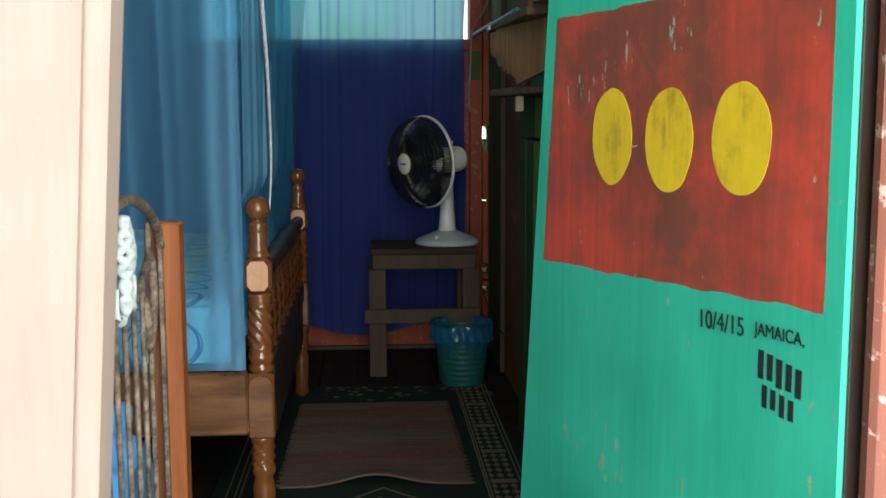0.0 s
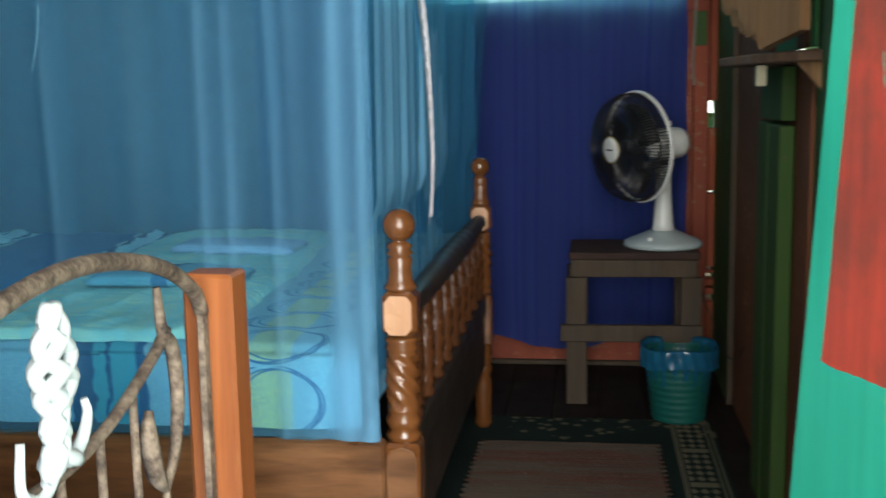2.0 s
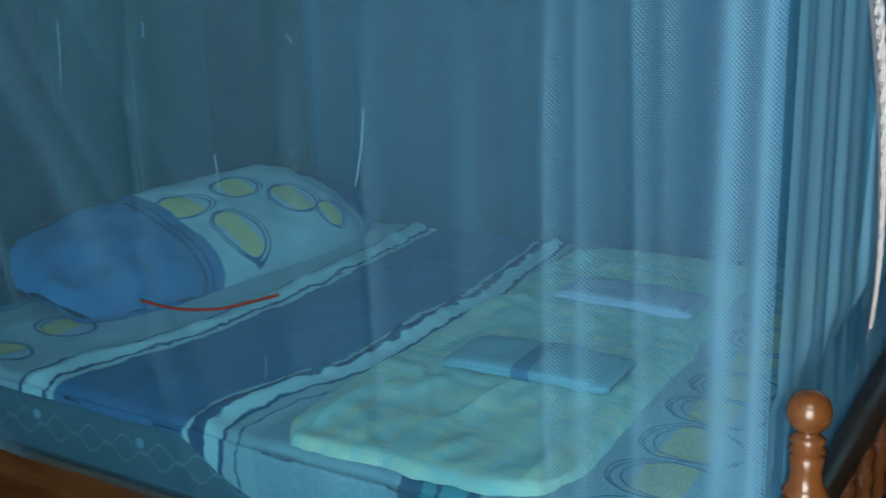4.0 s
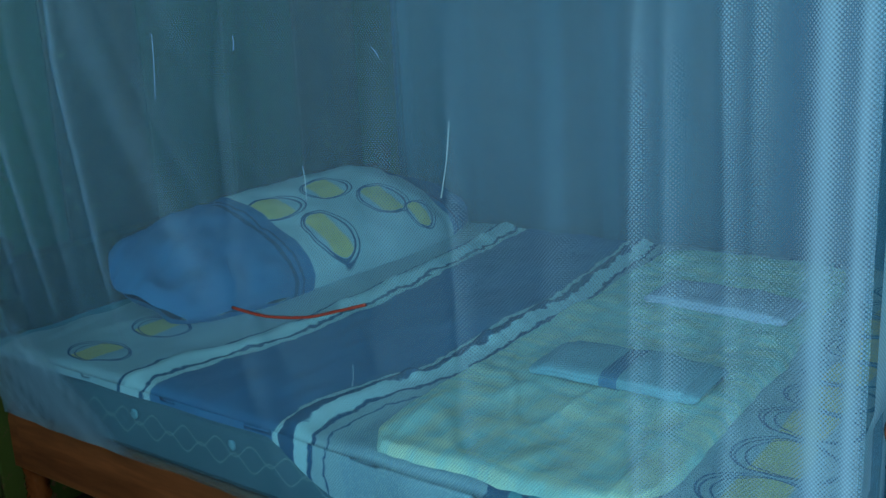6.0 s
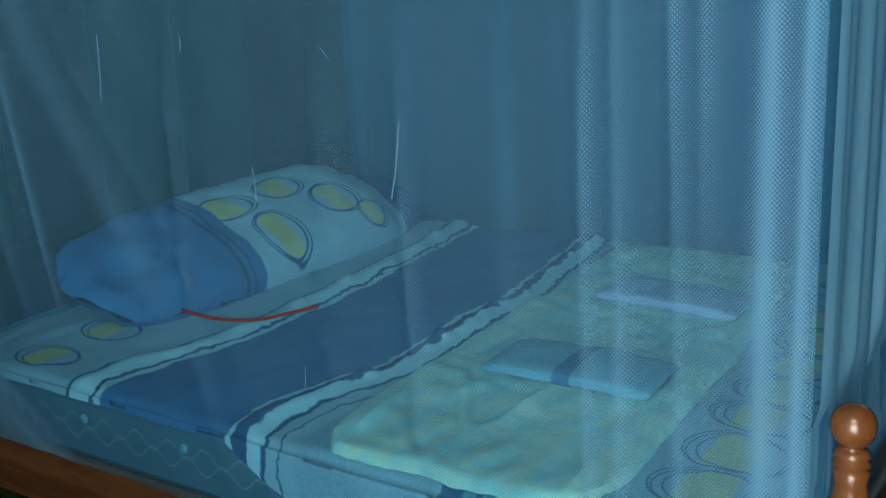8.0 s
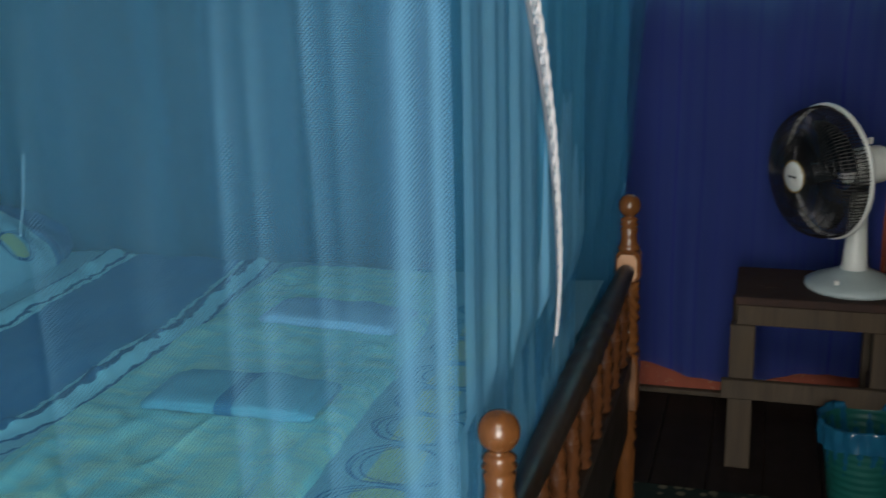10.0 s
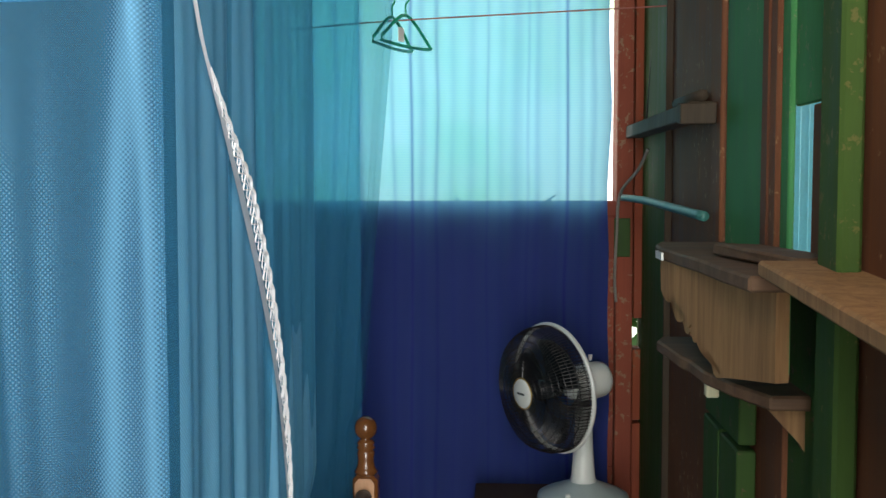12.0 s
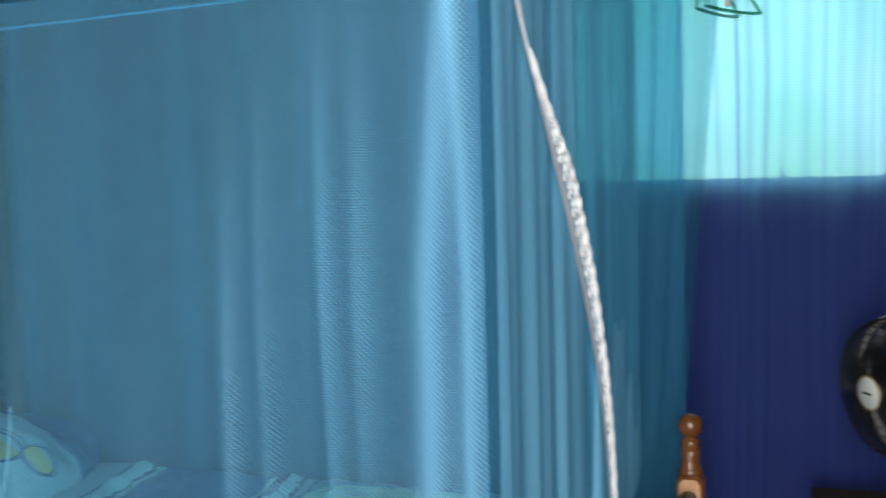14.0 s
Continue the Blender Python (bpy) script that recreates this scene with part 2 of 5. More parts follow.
# ---- shape helpers ----
def obj(name, bm, material, parent=None, label="", smooth=False):
    me = bpy.data.meshes.new(name)
    bm.normal_update()
    bm.to_mesh(me)
    bm.free()
    if smooth:
        me.polygons.foreach_set("use_smooth", [True] * len(me.polygons))
    me.materials.append(material)
    ob = new(name, me)
    if parent is not None:
        ob.parent = parent
    return tagged(ob, label)


def part(name, bm, material, parent, label="", smooth=False):
    return obj(name, bm, material, parent, label, smooth)


def thing(name, label, category, group="", kind="", at=(0, 0, 0), turn=0.0):
    e = new(name)
    e.empty_display_size = 0.05
    e.matrix_basis = pose(*at, 0, 0, turn)
    return tagged(e, label, category, group, kind)


def box(x0, x1, y0, y1, z0, z1, bevel=0.003, wobble=0.0, seed=0, bm=None):
    b = bm or bmesh.new()
    m = Matrix.Translation(((x0 + x1) / 2, (y0 + y1) / 2, (z0 + z1) / 2)) @ Matrix.Diagonal((x1 - x0, y1 - y0, z1 - z0, 1))
    got = bmesh.ops.create_cube(b, size=1, matrix=m)
    if wobble:
        r = random.Random(seed)
        for v in got["verts"]:
            v.co += Vector((r.uniform(-1, 1), r.uniform(-1, 1), r.uniform(-1, 1))) * wobble
    if bevel:
        es = list({e for v in got["verts"] for e in v.link_edges})
        bmesh.ops.bevel(b, geom=es, offset=bevel, segments=1, affect="EDGES")
    return b


def lathe(profile, seg=24, twist=None, bm=None, at=(0, 0, 0), axis=None):
    """Turned shape from (z, radius) rows. twist: (z0, z1, lobes, turns, depth) for a rope carving."""
    b = bm or bmesh.new()
    rows = []
    m = Matrix.Translation(at) @ (axis or Matrix.Identity(4))
    for z, r in profile:
        ring = []
        for i in range(seg):
            a = 2 * math.pi * i / seg
            rr = r
            for z0, z1, lobes, turns, depth in twist or ():
                if z0 < z < z1:
                    fade = min(1.0, (z - z0) / 0.012, (z1 - z) / 0.012)
                    rr = r * (1 - fade * depth * (0.5 - 0.5 * math.sin(lobes * (a + 2 * math.pi * turns * (z - z0) / (z1 - z0)))))
            ring.append(b.verts.new(m @ Vector((rr * math.cos(a), rr * math.sin(a), z))))
        rows.append(ring)
    for lo, hi in zip(rows, rows[1:]):
        for i in range(seg):
            b.faces.new((lo[i], lo[(i + 1) % seg], hi[(i + 1) % seg], hi[i]))
    b.faces.new(rows[0][::-1]), b.faces.new(rows[-1])
    return b


def tube(points, radius, seg=8, bm=None, closed=False, squash=1.0):
    """A rod along points; radius may be a list."""
    b = bm or bmesh.new()
    pts = [Vector(p) for p in points]
    n = len(pts)
    rows = []
    up = Vector((0.13, 0.21, 0.97)).normalized()
    for i, p in enumerate(pts):
        d = (pts[(i + 1) % n] - pts[i - 1]) if closed else (pts[min(i + 1, n - 1)] - pts[max(i - 1, 0)])
        d.normalize()
        s = d.cross(up)
        if s.length < 0.05:
            s = d.cross(Vector((1, 0, 0)))
        s.normalize()
        w = s.cross(d)
        r = radius[i] if isinstance(radius, (list, tuple)) else radius
        rows.append([b.verts.new(p + r * (math.cos(a) * s + squash * math.sin(a) * w)) for a in (2 * math.pi * k / seg for k in range(seg))])
    pairs = list(zip(rows, rows[1:])) + ([(rows[-1], rows[0])] if closed else [])
    for lo, hi in pairs:
        for k in range(seg):
            b.faces.new((lo[k], lo[(k + 1) % seg], hi[(k + 1) % seg], hi[k]))
    if not closed:
        b.faces.new(rows[0][::-1]), b.faces.new(rows[-1])
    return b


def smooth_path(points, steps=8):
    """Catmull-Rom through points."""
    p = [Vector(q) for q in points]
    p = [2 * p[0] - p[1], *p, 2 * p[-1] - p[-2]]
    out = []
    for i in range(1, len(p) - 2):
        a, b, c, d = p[i - 1 : i + 3]
        for k in range(steps):
            t = k / steps
            out.append(0.5 * (2 * b + (c - a) * t + (2 * a - 5 * b + 4 * c - d) * t * t + (3 * b - a - 3 * c + d) * t**3))
    return out + [p[-2]]


def sheet(nu, nv, f, bm=None, uv=True):
    """A grid surface from f(u, v); the UVs are in metres along the undisturbed cloth, given by f's second value."""
    b = bm or bmesh.new()
    layer = b.loops.layers.uv.verify()
    if "gather" not in b.verts.layers.float:
        b.verts.layers.float.new("gather")
    grid, uvs = [], {}
    for j in range(nv + 1):
        row = []
        for i in range(nu + 1):
            p, w, *g = f(i / nu, j / nv)
            v = b.verts.new(p)
            uvs[v] = w
            if g:
                v[b.verts.layers.float["gather"]] = g[0]
            row.append(v)
        grid.append(row)
    for j in range(nv):
        for i in range(nu):
            face = b.faces.new((grid[j][i], grid[j][i + 1], grid[j + 1][i + 1], grid[j + 1][i]))
            for l in face.loops:
                l[layer].uv = uvs[l.vert]
    return b


def outline_board(pts, depth, place, bevel=0.002):
    """A flat board cut to an outline in its own x-z plane, depth along y."""
    b = bmesh.new()
    front = [b.verts.new(place @ Vector((x, 0, z))) for x, z in pts]
    back = [b.verts.new(place @ Vector((x, depth, z))) for x, z in pts]
    b.faces.new(front), b.faces.new(back[::-1])
    n = len(pts)
    for i in range(n):
        b.faces.new((front[i - 1], front[i], back[i], back[i - 1])[::-1])
    bmesh.ops.recalc_face_normals(b, faces=b.faces)
    return b


def nz(x, y=0.0, z=0.0):
    return noise.noise(Vector((x, y, z)))


# ---- ground and house ----
g = bmesh.new()
bmesh.ops.create_grid(g, x_segments=40, y_segments=40, size=400, matrix=Matrix.Translation((0, 0, -0.25)))
tagged(obj("ground", g, GROUND), "bare brown earth round the house", "ground", kind="structure")

X_W, X_E, Y_S, Y_N, Z_C = -2.95, 0.33, 2.07, 6.0, 2.5
step = obj("porch_floor", box(-2.2, 1.6, -1.2, 1.94, -0.25, -0.02, 0.01), plain("porch_cement", (0.36, 0.33, 0.3), 0.9, 0, 0.2, 0.2, 5))
tagged(step, "grey cement slab before the doorway", "porch", kind="structure")

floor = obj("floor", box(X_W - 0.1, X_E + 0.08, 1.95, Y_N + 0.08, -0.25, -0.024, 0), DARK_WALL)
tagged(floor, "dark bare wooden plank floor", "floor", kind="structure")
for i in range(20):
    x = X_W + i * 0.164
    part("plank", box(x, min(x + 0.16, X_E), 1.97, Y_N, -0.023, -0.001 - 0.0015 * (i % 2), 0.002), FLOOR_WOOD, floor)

ceiling = obj("ceiling", box(X_W - 0.1, X_E + 0.1, 1.95, Y_N + 0.1, Z_C, Z_C + 0.05, 0), BROWN_WALL)
tagged(ceiling, "dark boarded ceiling under the roof", "ceiling", kind="structure")
# unseen roof, its overhang sized to block the sun at the window
roof = obj("roof", box(X_W - 0.5, X_E + 0.2, 1.55, Y_N + 0.75, Z_C + 0.1, Z_C + 0.14, 0), plain("zinc_sheet", (0.4, 0.4, 0.4), 0.5, 0.7))
tagged(roof, "unseen grey zinc roof sheets, added to keep sun off the window", "roof", kind="structure")

# north wall with the window opening
WX0, WX1, WZ0, WZ1 = -1.05, 0.185, 1.45, 2.26
nb = box(X_W - 0.1, 0.258, Y_N + 0.061, Y_N + 0.09, -0.02, WZ0 - 0.02, 0)
box(X_W - 0.1, WX0 - 0.03, Y_N + 0.061, Y_N + 0.09, WZ0 - 0.02, Z_C, 0, bm=nb)
box(WX0 - 0.03, 0.258, Y_N + 0.061, Y_N + 0.09, WZ1 + 0.03, Z_C, 0, bm=nb)
north = obj("wall_north", nb, DARK_WALL)
tagged(north, "red-brown boarded wall below and beside the window", "wall", kind="structure")
for i in range(8):
    z = i * 0.18
    part("board", box(X_W - 0.06, 0.256, Y_N, Y_N + 0.06, z, min(z + 0.1795, WZ0 - 0.04), 0.0015), RED_WALL, north)
part("ledge", box(X_W - 0.06, 0.25, Y_N - 0.03, Y_N - 0.001, 0.0, 0.018, 0.003), STOOL_WOOD, north, "thin raw ledge along the foot of the wall")
for i in range(12):
    x = X_W + i * 0.158
    part("board", box(x, x + 0.1575, Y_N, Y_N + 0.06, WZ0 - 0.04, Z_C, 0.0015), BROWN_WALL, north)
part("board", box(WX0, 0.256, Y_N, Y_N + 0.06, WZ1, Z_C, 0.004), BROWN_WALL, north)
window = obj("window_frame", box(WX0 - 0.06, WX1 + 0.02, Y_N - 0.028, Y_N + 0.08, WZ0 - 0.045, WZ0 + 0.006, 0.003), RED_WALL)
tagged(window, "wooden window frame with worn red-brown paint", "window", kind="structure")
part("window_post", box(WX1 + 0.012, WX1 + 0.068, Y_N - 0.05, Y_N + 0.08, 0.0, WZ1 + 0.2, 0.004, 0.002, 3), RED_WALL, window, "worn red-brown upright with chipped paint")
BATTEN = painted_wood("red_batten", (0.2, 0.04, 0.02), (0.34, 0.09, 0.04))
for k, (z0, z1, w) in enumerate(((0.0, 0.27, 0.1), (0.3, 0.325, 0.1), (0.335, 0.36, 0.1), (0.385, 0.395, 0.1), (0.41, 0.7, 0.1), (0.712, 0.955, 0.1), (1.06, WZ1 + 0.2, 0.1))):
    part("window_post", box(WX1 + 0.072, WX1 + w, Y_N - 0.035, Y_N + 0.05, z0, z1, 0.002, 0.0015, 40 + k), BATTEN, window)
part("corner_post", box(WX1 + 0.101, X_E + 0.03, Y_N - 0.07, Y_N + 0.09, 0.0, Z_C, 0.003), GREEN_DARK, window)
part("window_post", box(WX0 - 0.06, WX0, Y_N - 0.03, Y_N + 0.08, WZ0, WZ1, 0.004), RED_WALL, window)
part("window_head", box(WX0 - 0.06, WX1, Y_N - 0.03, Y_N + 0.08, WZ1, WZ1 + 0.06, 0.004), RED_WALL, window)
part("hasp", box(WX1 + 0.004, WX1 + 0.058, Y_N - 0.056, Y_N - 0.051, 1.27, 1.4, 0.002), GREEN_DARK, window, "green painted patch plate")

# east wall, boards with gaps that let daylight in
east = obj("wall_east", box(X_E + 0.03, X_E + 0.06, Y_S, Y_N, -0.02, 0.02, 0), DARK_WALL)
tagged(east, "wall of green and red-brown boards with daylight gaps", "wall", kind="structure")
EAST = (
    # y0, y1, front, z0, z1, paint
    (5.47, 5.925, 0.285, 0.0, Z_C, GREEN_DARK),
    (4.80, 5.464, 0.3, 0.0, Z_C, BROWN_WALL),
    (4.70, 4.796, 0.28, 1.2, Z_C, BROWN_WALL),
    (4.70, 4.796, 0.296, 0.0, 1.196, BROWN_WALL),
    (4.345, 4.69, 0.291, 1.2, Z_C, GREEN_BOARD),
    (4.345, 4.696, 0.296, 0.0, 1.196, BROWN_WALL),
    (4.296, 4.34, 0.28, 1.2, Z_C, BROWN_WALL),
    (4.245, 4.292, 0.283, 1.2, Z_C, BROWN_WALL),
    (4.188, 4.242, 0.29, 1.2, Z_C, GREEN_BOARD),
    (4.195, 4.34, 0.29, 0.0, 1.196, BROWN_WALL),
    (4.03, 4.186, 0.298, 1.655, Z_C, GREEN_BOARD),
    (3.88, 4.192, 0.298, 0.0, 1.39, GREEN_DARK),
    (3.88, 4.08, 0.298, 1.394, 1.652, BROWN_WALL),
)
for k, (y0, y1, x, z0, z1, mat) in enumerate(EAST):
    part("board", box(x, x + 0.012 if z0 > 1.1 and y0 < 4.8 else X_E + 0.03, y0, y1, z0, z1, 0.003, 0.0012, k), mat, east)
for k in range(8):
    y = 2.08 + k * 0.225
    part("board", box(0.272 + 0.003 * (k % 2), X_E + 0.03, y, y + 0.222, 0.0, Z_C, 0.003), BROWN_WALL, east)
part("stud", box(0.238, 0.27, 3.75, 3.84, 0.0, Z_C, 0.005, 0.002, 7), GREEN_STUD, east, "bright green painted stud with chipped edges")
# darker green than the boards above: shade under the shelves is in the colour
part("board", box(0.252, 0.29, 4.37, 4.53, 0.0, 1.02, 0.003, 0.001, 9), GREEN_DARK, east, "green board in a darker tone for the shade under the shelves")
part("board", box(0.252, 0.29, 4.534, 4.69, 0.0, 1.022, 0.003, 0.001, 10), GREEN_DARK, east, "green board in a darker tone for the shade under the shelves")
part("board", box(0.256, 0.29, 4.37, 4.69, 1.03, 1.16, 0.003, 0.001, 11), GREEN_DARK, east)
# strip stands for the line of light along this board's edge
part("batten", box(0.28, 0.3, 5.455, 5.466, 0.0, Z_C, 0.002), STOOL_WOOD, east, "thin strip set in for the lit board edge")
part("batten", box(0.2, 0.28, 4.735, 4.775, 1.655, 1.7, 0.003, 0.002, 30), STOOL_WOOD, east, "raw cross batten")
part("batten", box(0.225, 0.28, 4.778, 5.95, 1.668, 1.708, 0.003, 0.002, 31), STOOL_WOOD, east, "weathered horizontal rail")

# painted sheet fence beyond the gap
fence = obj("sheet_fence", sheet(120, 2, lambda u, v: ((1.0 + 0.012 * math.sin(u * 150), 4.6 + 2.9 * u, -0.25 + 2.5 * v), (u, v))), plain("cyan_sheet_paint", (0.22, 0.78, 0.88), 0.5))
tagged(fence, "cyan painted corrugated sheet fence outside", "fence", kind="structure")

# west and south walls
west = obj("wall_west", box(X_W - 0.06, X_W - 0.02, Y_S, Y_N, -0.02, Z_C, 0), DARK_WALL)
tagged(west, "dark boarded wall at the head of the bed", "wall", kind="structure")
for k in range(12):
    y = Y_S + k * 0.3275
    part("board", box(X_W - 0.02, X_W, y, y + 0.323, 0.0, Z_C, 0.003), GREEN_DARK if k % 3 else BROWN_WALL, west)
DX0, DX1, DZ = -0.518, 0.205, 2.05
sb = box(X_W - 0.06, -2.0, 2.02, Y_S - 0.008, -0.02, Z_C, 0)
# unseen opening, added so the bed fill has a way in
box(-2.0, -0.9, 2.02, Y_S - 0.008, -0.02, 1.05, 0, bm=sb)
box(-2.0, -0.9, 2.02, Y_S - 0.008, 1.97, Z_C, 0, bm=sb)
box(-0.9, DX0 - 0.05, 2.02, Y_S - 0.008, -0.02, Z_C, 0, bm=sb)
south = obj("wall_south", sb, BROWN_WALL)
tagged(south, "boarded front wall with the doorway", "wall", kind="structure")
part("wall_panel", box(DX1 + 0.06, X_E + 0.6, 2.02, Y_S - 0.008, -0.02, Z_C, 0), BROWN_WALL, south)
part("wall_panel", box(DX0 - 0.05, DX1 + 0.06, 2.02, Y_S - 0.008, DZ + 0.05, DZ + 0.09, 0), BROWN_WALL, south)
# gap over the doorway is added for the wall fill
part("wall_panel", box(DX0 - 0.05, DX1 + 0.06, 2.02, Y_S - 0.008, DZ + 0.41, Z_C, 0), BROWN_WALL, south)
doorway = obj("door_frame", box(DX0 - 0.05, DX1 + 0.06, 2.0, Y_S, DZ, DZ + 0.05, 0.003), SALMON)
tagged(doorway, "salmon painted wooden door frame, worn and sunlit", "door frame", kind="structure")


def leaning(b):
    """The old jamb and its casing lean into the doorway."""
    for v in b.verts:
        v.co.x += 0.066 * (v.co.z - 0.73) - 0.017
    return b


part("jamb", leaning(box(DX0 - 0.045, DX0, 2.008, Y_S, -0.02, DZ, 0.006, 0.001, 1)), SALMON, doorway, "salmon painted jamb with worn edge")
part("casing", leaning(box(DX0 - 0.155, DX0 - 0.02, 1.984, 2.007, -0.02, DZ + 0.1, 0.008)), SALMON, doorway)
part("casing", leaning(box(DX0 - 0.188, DX0 - 0.158, 1.98, 2.007, -0.02, DZ + 0.1, 0.01)), SALMON, doorway)
part("casing", leaning(box(DX0 - 0.222, DX0 - 0.192, 1.98, 2.007, -0.02, DZ + 0.1, 0.01)), SALMON, doorway)
part("casing", leaning(box(DX0 - 0.45, DX0 - 0.226, 1.99, 2.018, -0.02, DZ + 0.1, 0.006)), SALMON, doorway)
part("jamb", box(DX1 + 0.05, DX1 + 0.06, 2.008, Y_S, -0.02, DZ, 0.005, 0.001, 2), JAMB_RED, doorway, "brown painted jamb with chipped paint")
part("casing", box(DX1 + 0.018, DX1 + 0.2, 1.978, 2.004, -0.02, DZ + 0.1, 0.006), JAMB_RED, doorway)

# foliage outside the window
r = random.Random(4)
b = bmesh.new()
for i in range(1500):
    c = Vector((r.uniform(-3, 3), r.uniform(8.0, 9.6), r.uniform(-0.25, 1.3)))
    m = Matrix.Translation(c) @ Euler((r.uniform(-0.9, 0.9), r.uniform(-0.9, 0.9), r.uniform(0, 6.3))).to_matrix().to_4x4()
    L, w = r.uniform(0.12, 0.3), r.uniform(0.03, 0.07)
    q = [b.verts.new(m @ Vector(p)) for p in ((-L, 0, 0), (0, -w, 0.02), (L, 0, -0.03), (0, w, 0.02))]
    b.faces.new(q)
hedge = tagged(obj("shrub_foliage", b, LEAF), "low sunlit green shrubs behind the house", "foliage", kind="stuff")
b = bmesh.new()
bmesh.ops.create_grid(b, x_segments=1, y_segments=1, size=0.5, matrix=pose(0, 10.5, 1.8, 90, 0, 0) @ Matrix.Diagonal((9, 5, 1, 1)))
# emissive sheet: outdoor brightness is put in as glow and shines through the curtain
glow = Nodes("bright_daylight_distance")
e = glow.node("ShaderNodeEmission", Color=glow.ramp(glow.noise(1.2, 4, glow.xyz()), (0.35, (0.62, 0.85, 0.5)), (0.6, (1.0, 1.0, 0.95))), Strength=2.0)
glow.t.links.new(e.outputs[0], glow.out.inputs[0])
tagged(obj("backdrop", b, glow.mat), "glowing sheet standing in for the bright green distance outside the window", "backdrop", kind="structure")


# ---- door ----
DOOR_W, DOOR_T = 0.78, 0.032
HINGE = (0.205, 2.035)
DOOR_TURN = math.degrees(math.atan2(2.76 - HINGE[1], 0.01 - HINGE[0]))


def door_paint():
    n = Nodes("green_door_with_red_field")
    p = n.xyz()
    u, _, z = n.split(p)
    wob = n.m("MULTIPLY", n.m("SUBTRACT", n.noise(9, 4, p), 0.5), 0.02)
    streak = n.noise(1.0, 6, n.xyz((9, 9, 55)), 0.65)
    vert = n.noise(1.0, 5, n.xyz((60, 60, 3.5)), 0.6)
    big = n.noise(4.5, 4, p)
    green = n.mix(n.ramp(n.m("ADD", n.m("MULTIPLY", vert, 0.4), n.m("MULTIPLY", big, 0.6)), (0.35, 0.0), (0.66, 1.0)), (0.018, 0.36, 0.23), (0.034, 0.52, 0.34))
    red = n.mix(n.ramp(n.m("ADD", n.m("MULTIPLY", vert, 0.45), n.m("MULTIPLY", big, 0.55)), (0.36, 0.0), (0.62, 1.0)), (0.28, 0.045, 0.028), (0.6, 0.075, 0.04))
    low = n.m("ADD", n.m("SUBTRACT", 0.895, n.m("MULTIPLY", u, 0.045)), wob)
    inside = n.m("MULTIPLY", n.m("GREATER_THAN", z, low), n.m("LESS_THAN", z, n.m("ADD", 1.25, wob)))
    inside = n.m("MULTIPLY", inside, n.m("MULTIPLY", n.m("GREATER_THAN", n.m("ADD", u, n.m("MULTIPLY", wob, 0.3)), 0.014), n.m("LESS_THAN", n.m("ADD", u, n.m("MULTIPLY", wob, 0.3)), n.m("SUBTRACT", 0.822, n.m("MULTIPLY", z, 0.12)))))
    col = n.mix(inside, green, red)
    dirt = n.ramp(n.m("MULTIPLY", n.noise(7, 6, p, 0.7), n.noise(2.2, 2, p)), (0.2, 0.0), (0.34, 0.8))
    col = n.mix(n.m("MULTIPLY", dirt, inside), col, (0.1, 0.05, 0.03))
    chips = n.ramp(n.m("MULTIPLY", n.noise(60, 4, n.xyz((1, 1, 0.3)), 0.7), n.m("ADD", 0.6, n.m("MULTIPLY", big, 0.8))), (0.665, 0.0), (0.69, 1.0))
    col = n.mix(chips, col, n.mix(inside, (0.4, 0.34, 0.2), (0.16, 0.4, 0.3)))
    n.bump(n.m("ADD", vert, n.m("MULTIPLY", streak, 0.5)), 0.2, 0.0015)
    return n.done(col, n.ramp(big, (0.3, 0.4), (0.7, 0.6)))


def yellow_paint():
    n = Nodes("yellow_disc_paint")
    p = n.xyz()
    big, fine = n.noise(14, 5, p, 0.65), n.noise(1.0, 5, n.xyz((70, 70, 12)))
    col = n.ramp(n.m("ADD", n.m("MULTIPLY", big, 0.65), n.m("MULTIPLY", fine, 0.35)), (0.34, (0.34, 0.23, 0.02)), (0.48, (0.62, 0.46, 0.015)), (0.7, (0.74, 0.56, 0.02)))
    n.bump(fine, 0.25, 0.001)
    return n.done(col, 0.5)


door = thing("door", "open green plank door with a red field and three yellow discs", "door", kind="structure", at=(HINGE[0], HINGE[1], 0), turn=DOOR_TURN)
DOOR_MAT = door_paint()
leaf = box(-0.02, DOOR_W, -DOOR_T, 0.0, 0.02, 2.0, 0.004)
for v in leaf.verts:
    if v.co.x > 0.5:
        v.co.x += -0.025 - 0.12 * (v.co.z - 0.9)
part("leaf", leaf, DOOR_MAT, door, "green leaf with a brushed red field")
# dark strip takes the place of the black shade between leaf and jamb
part("leaf_edge", box(-0.024, -0.0205, -DOOR_T, -0.004, 0.02, 2.0, 0.001), BED_DARK, door, "dark strip standing for the shaded gap at the hinge side")
YELLOW = yellow_paint()
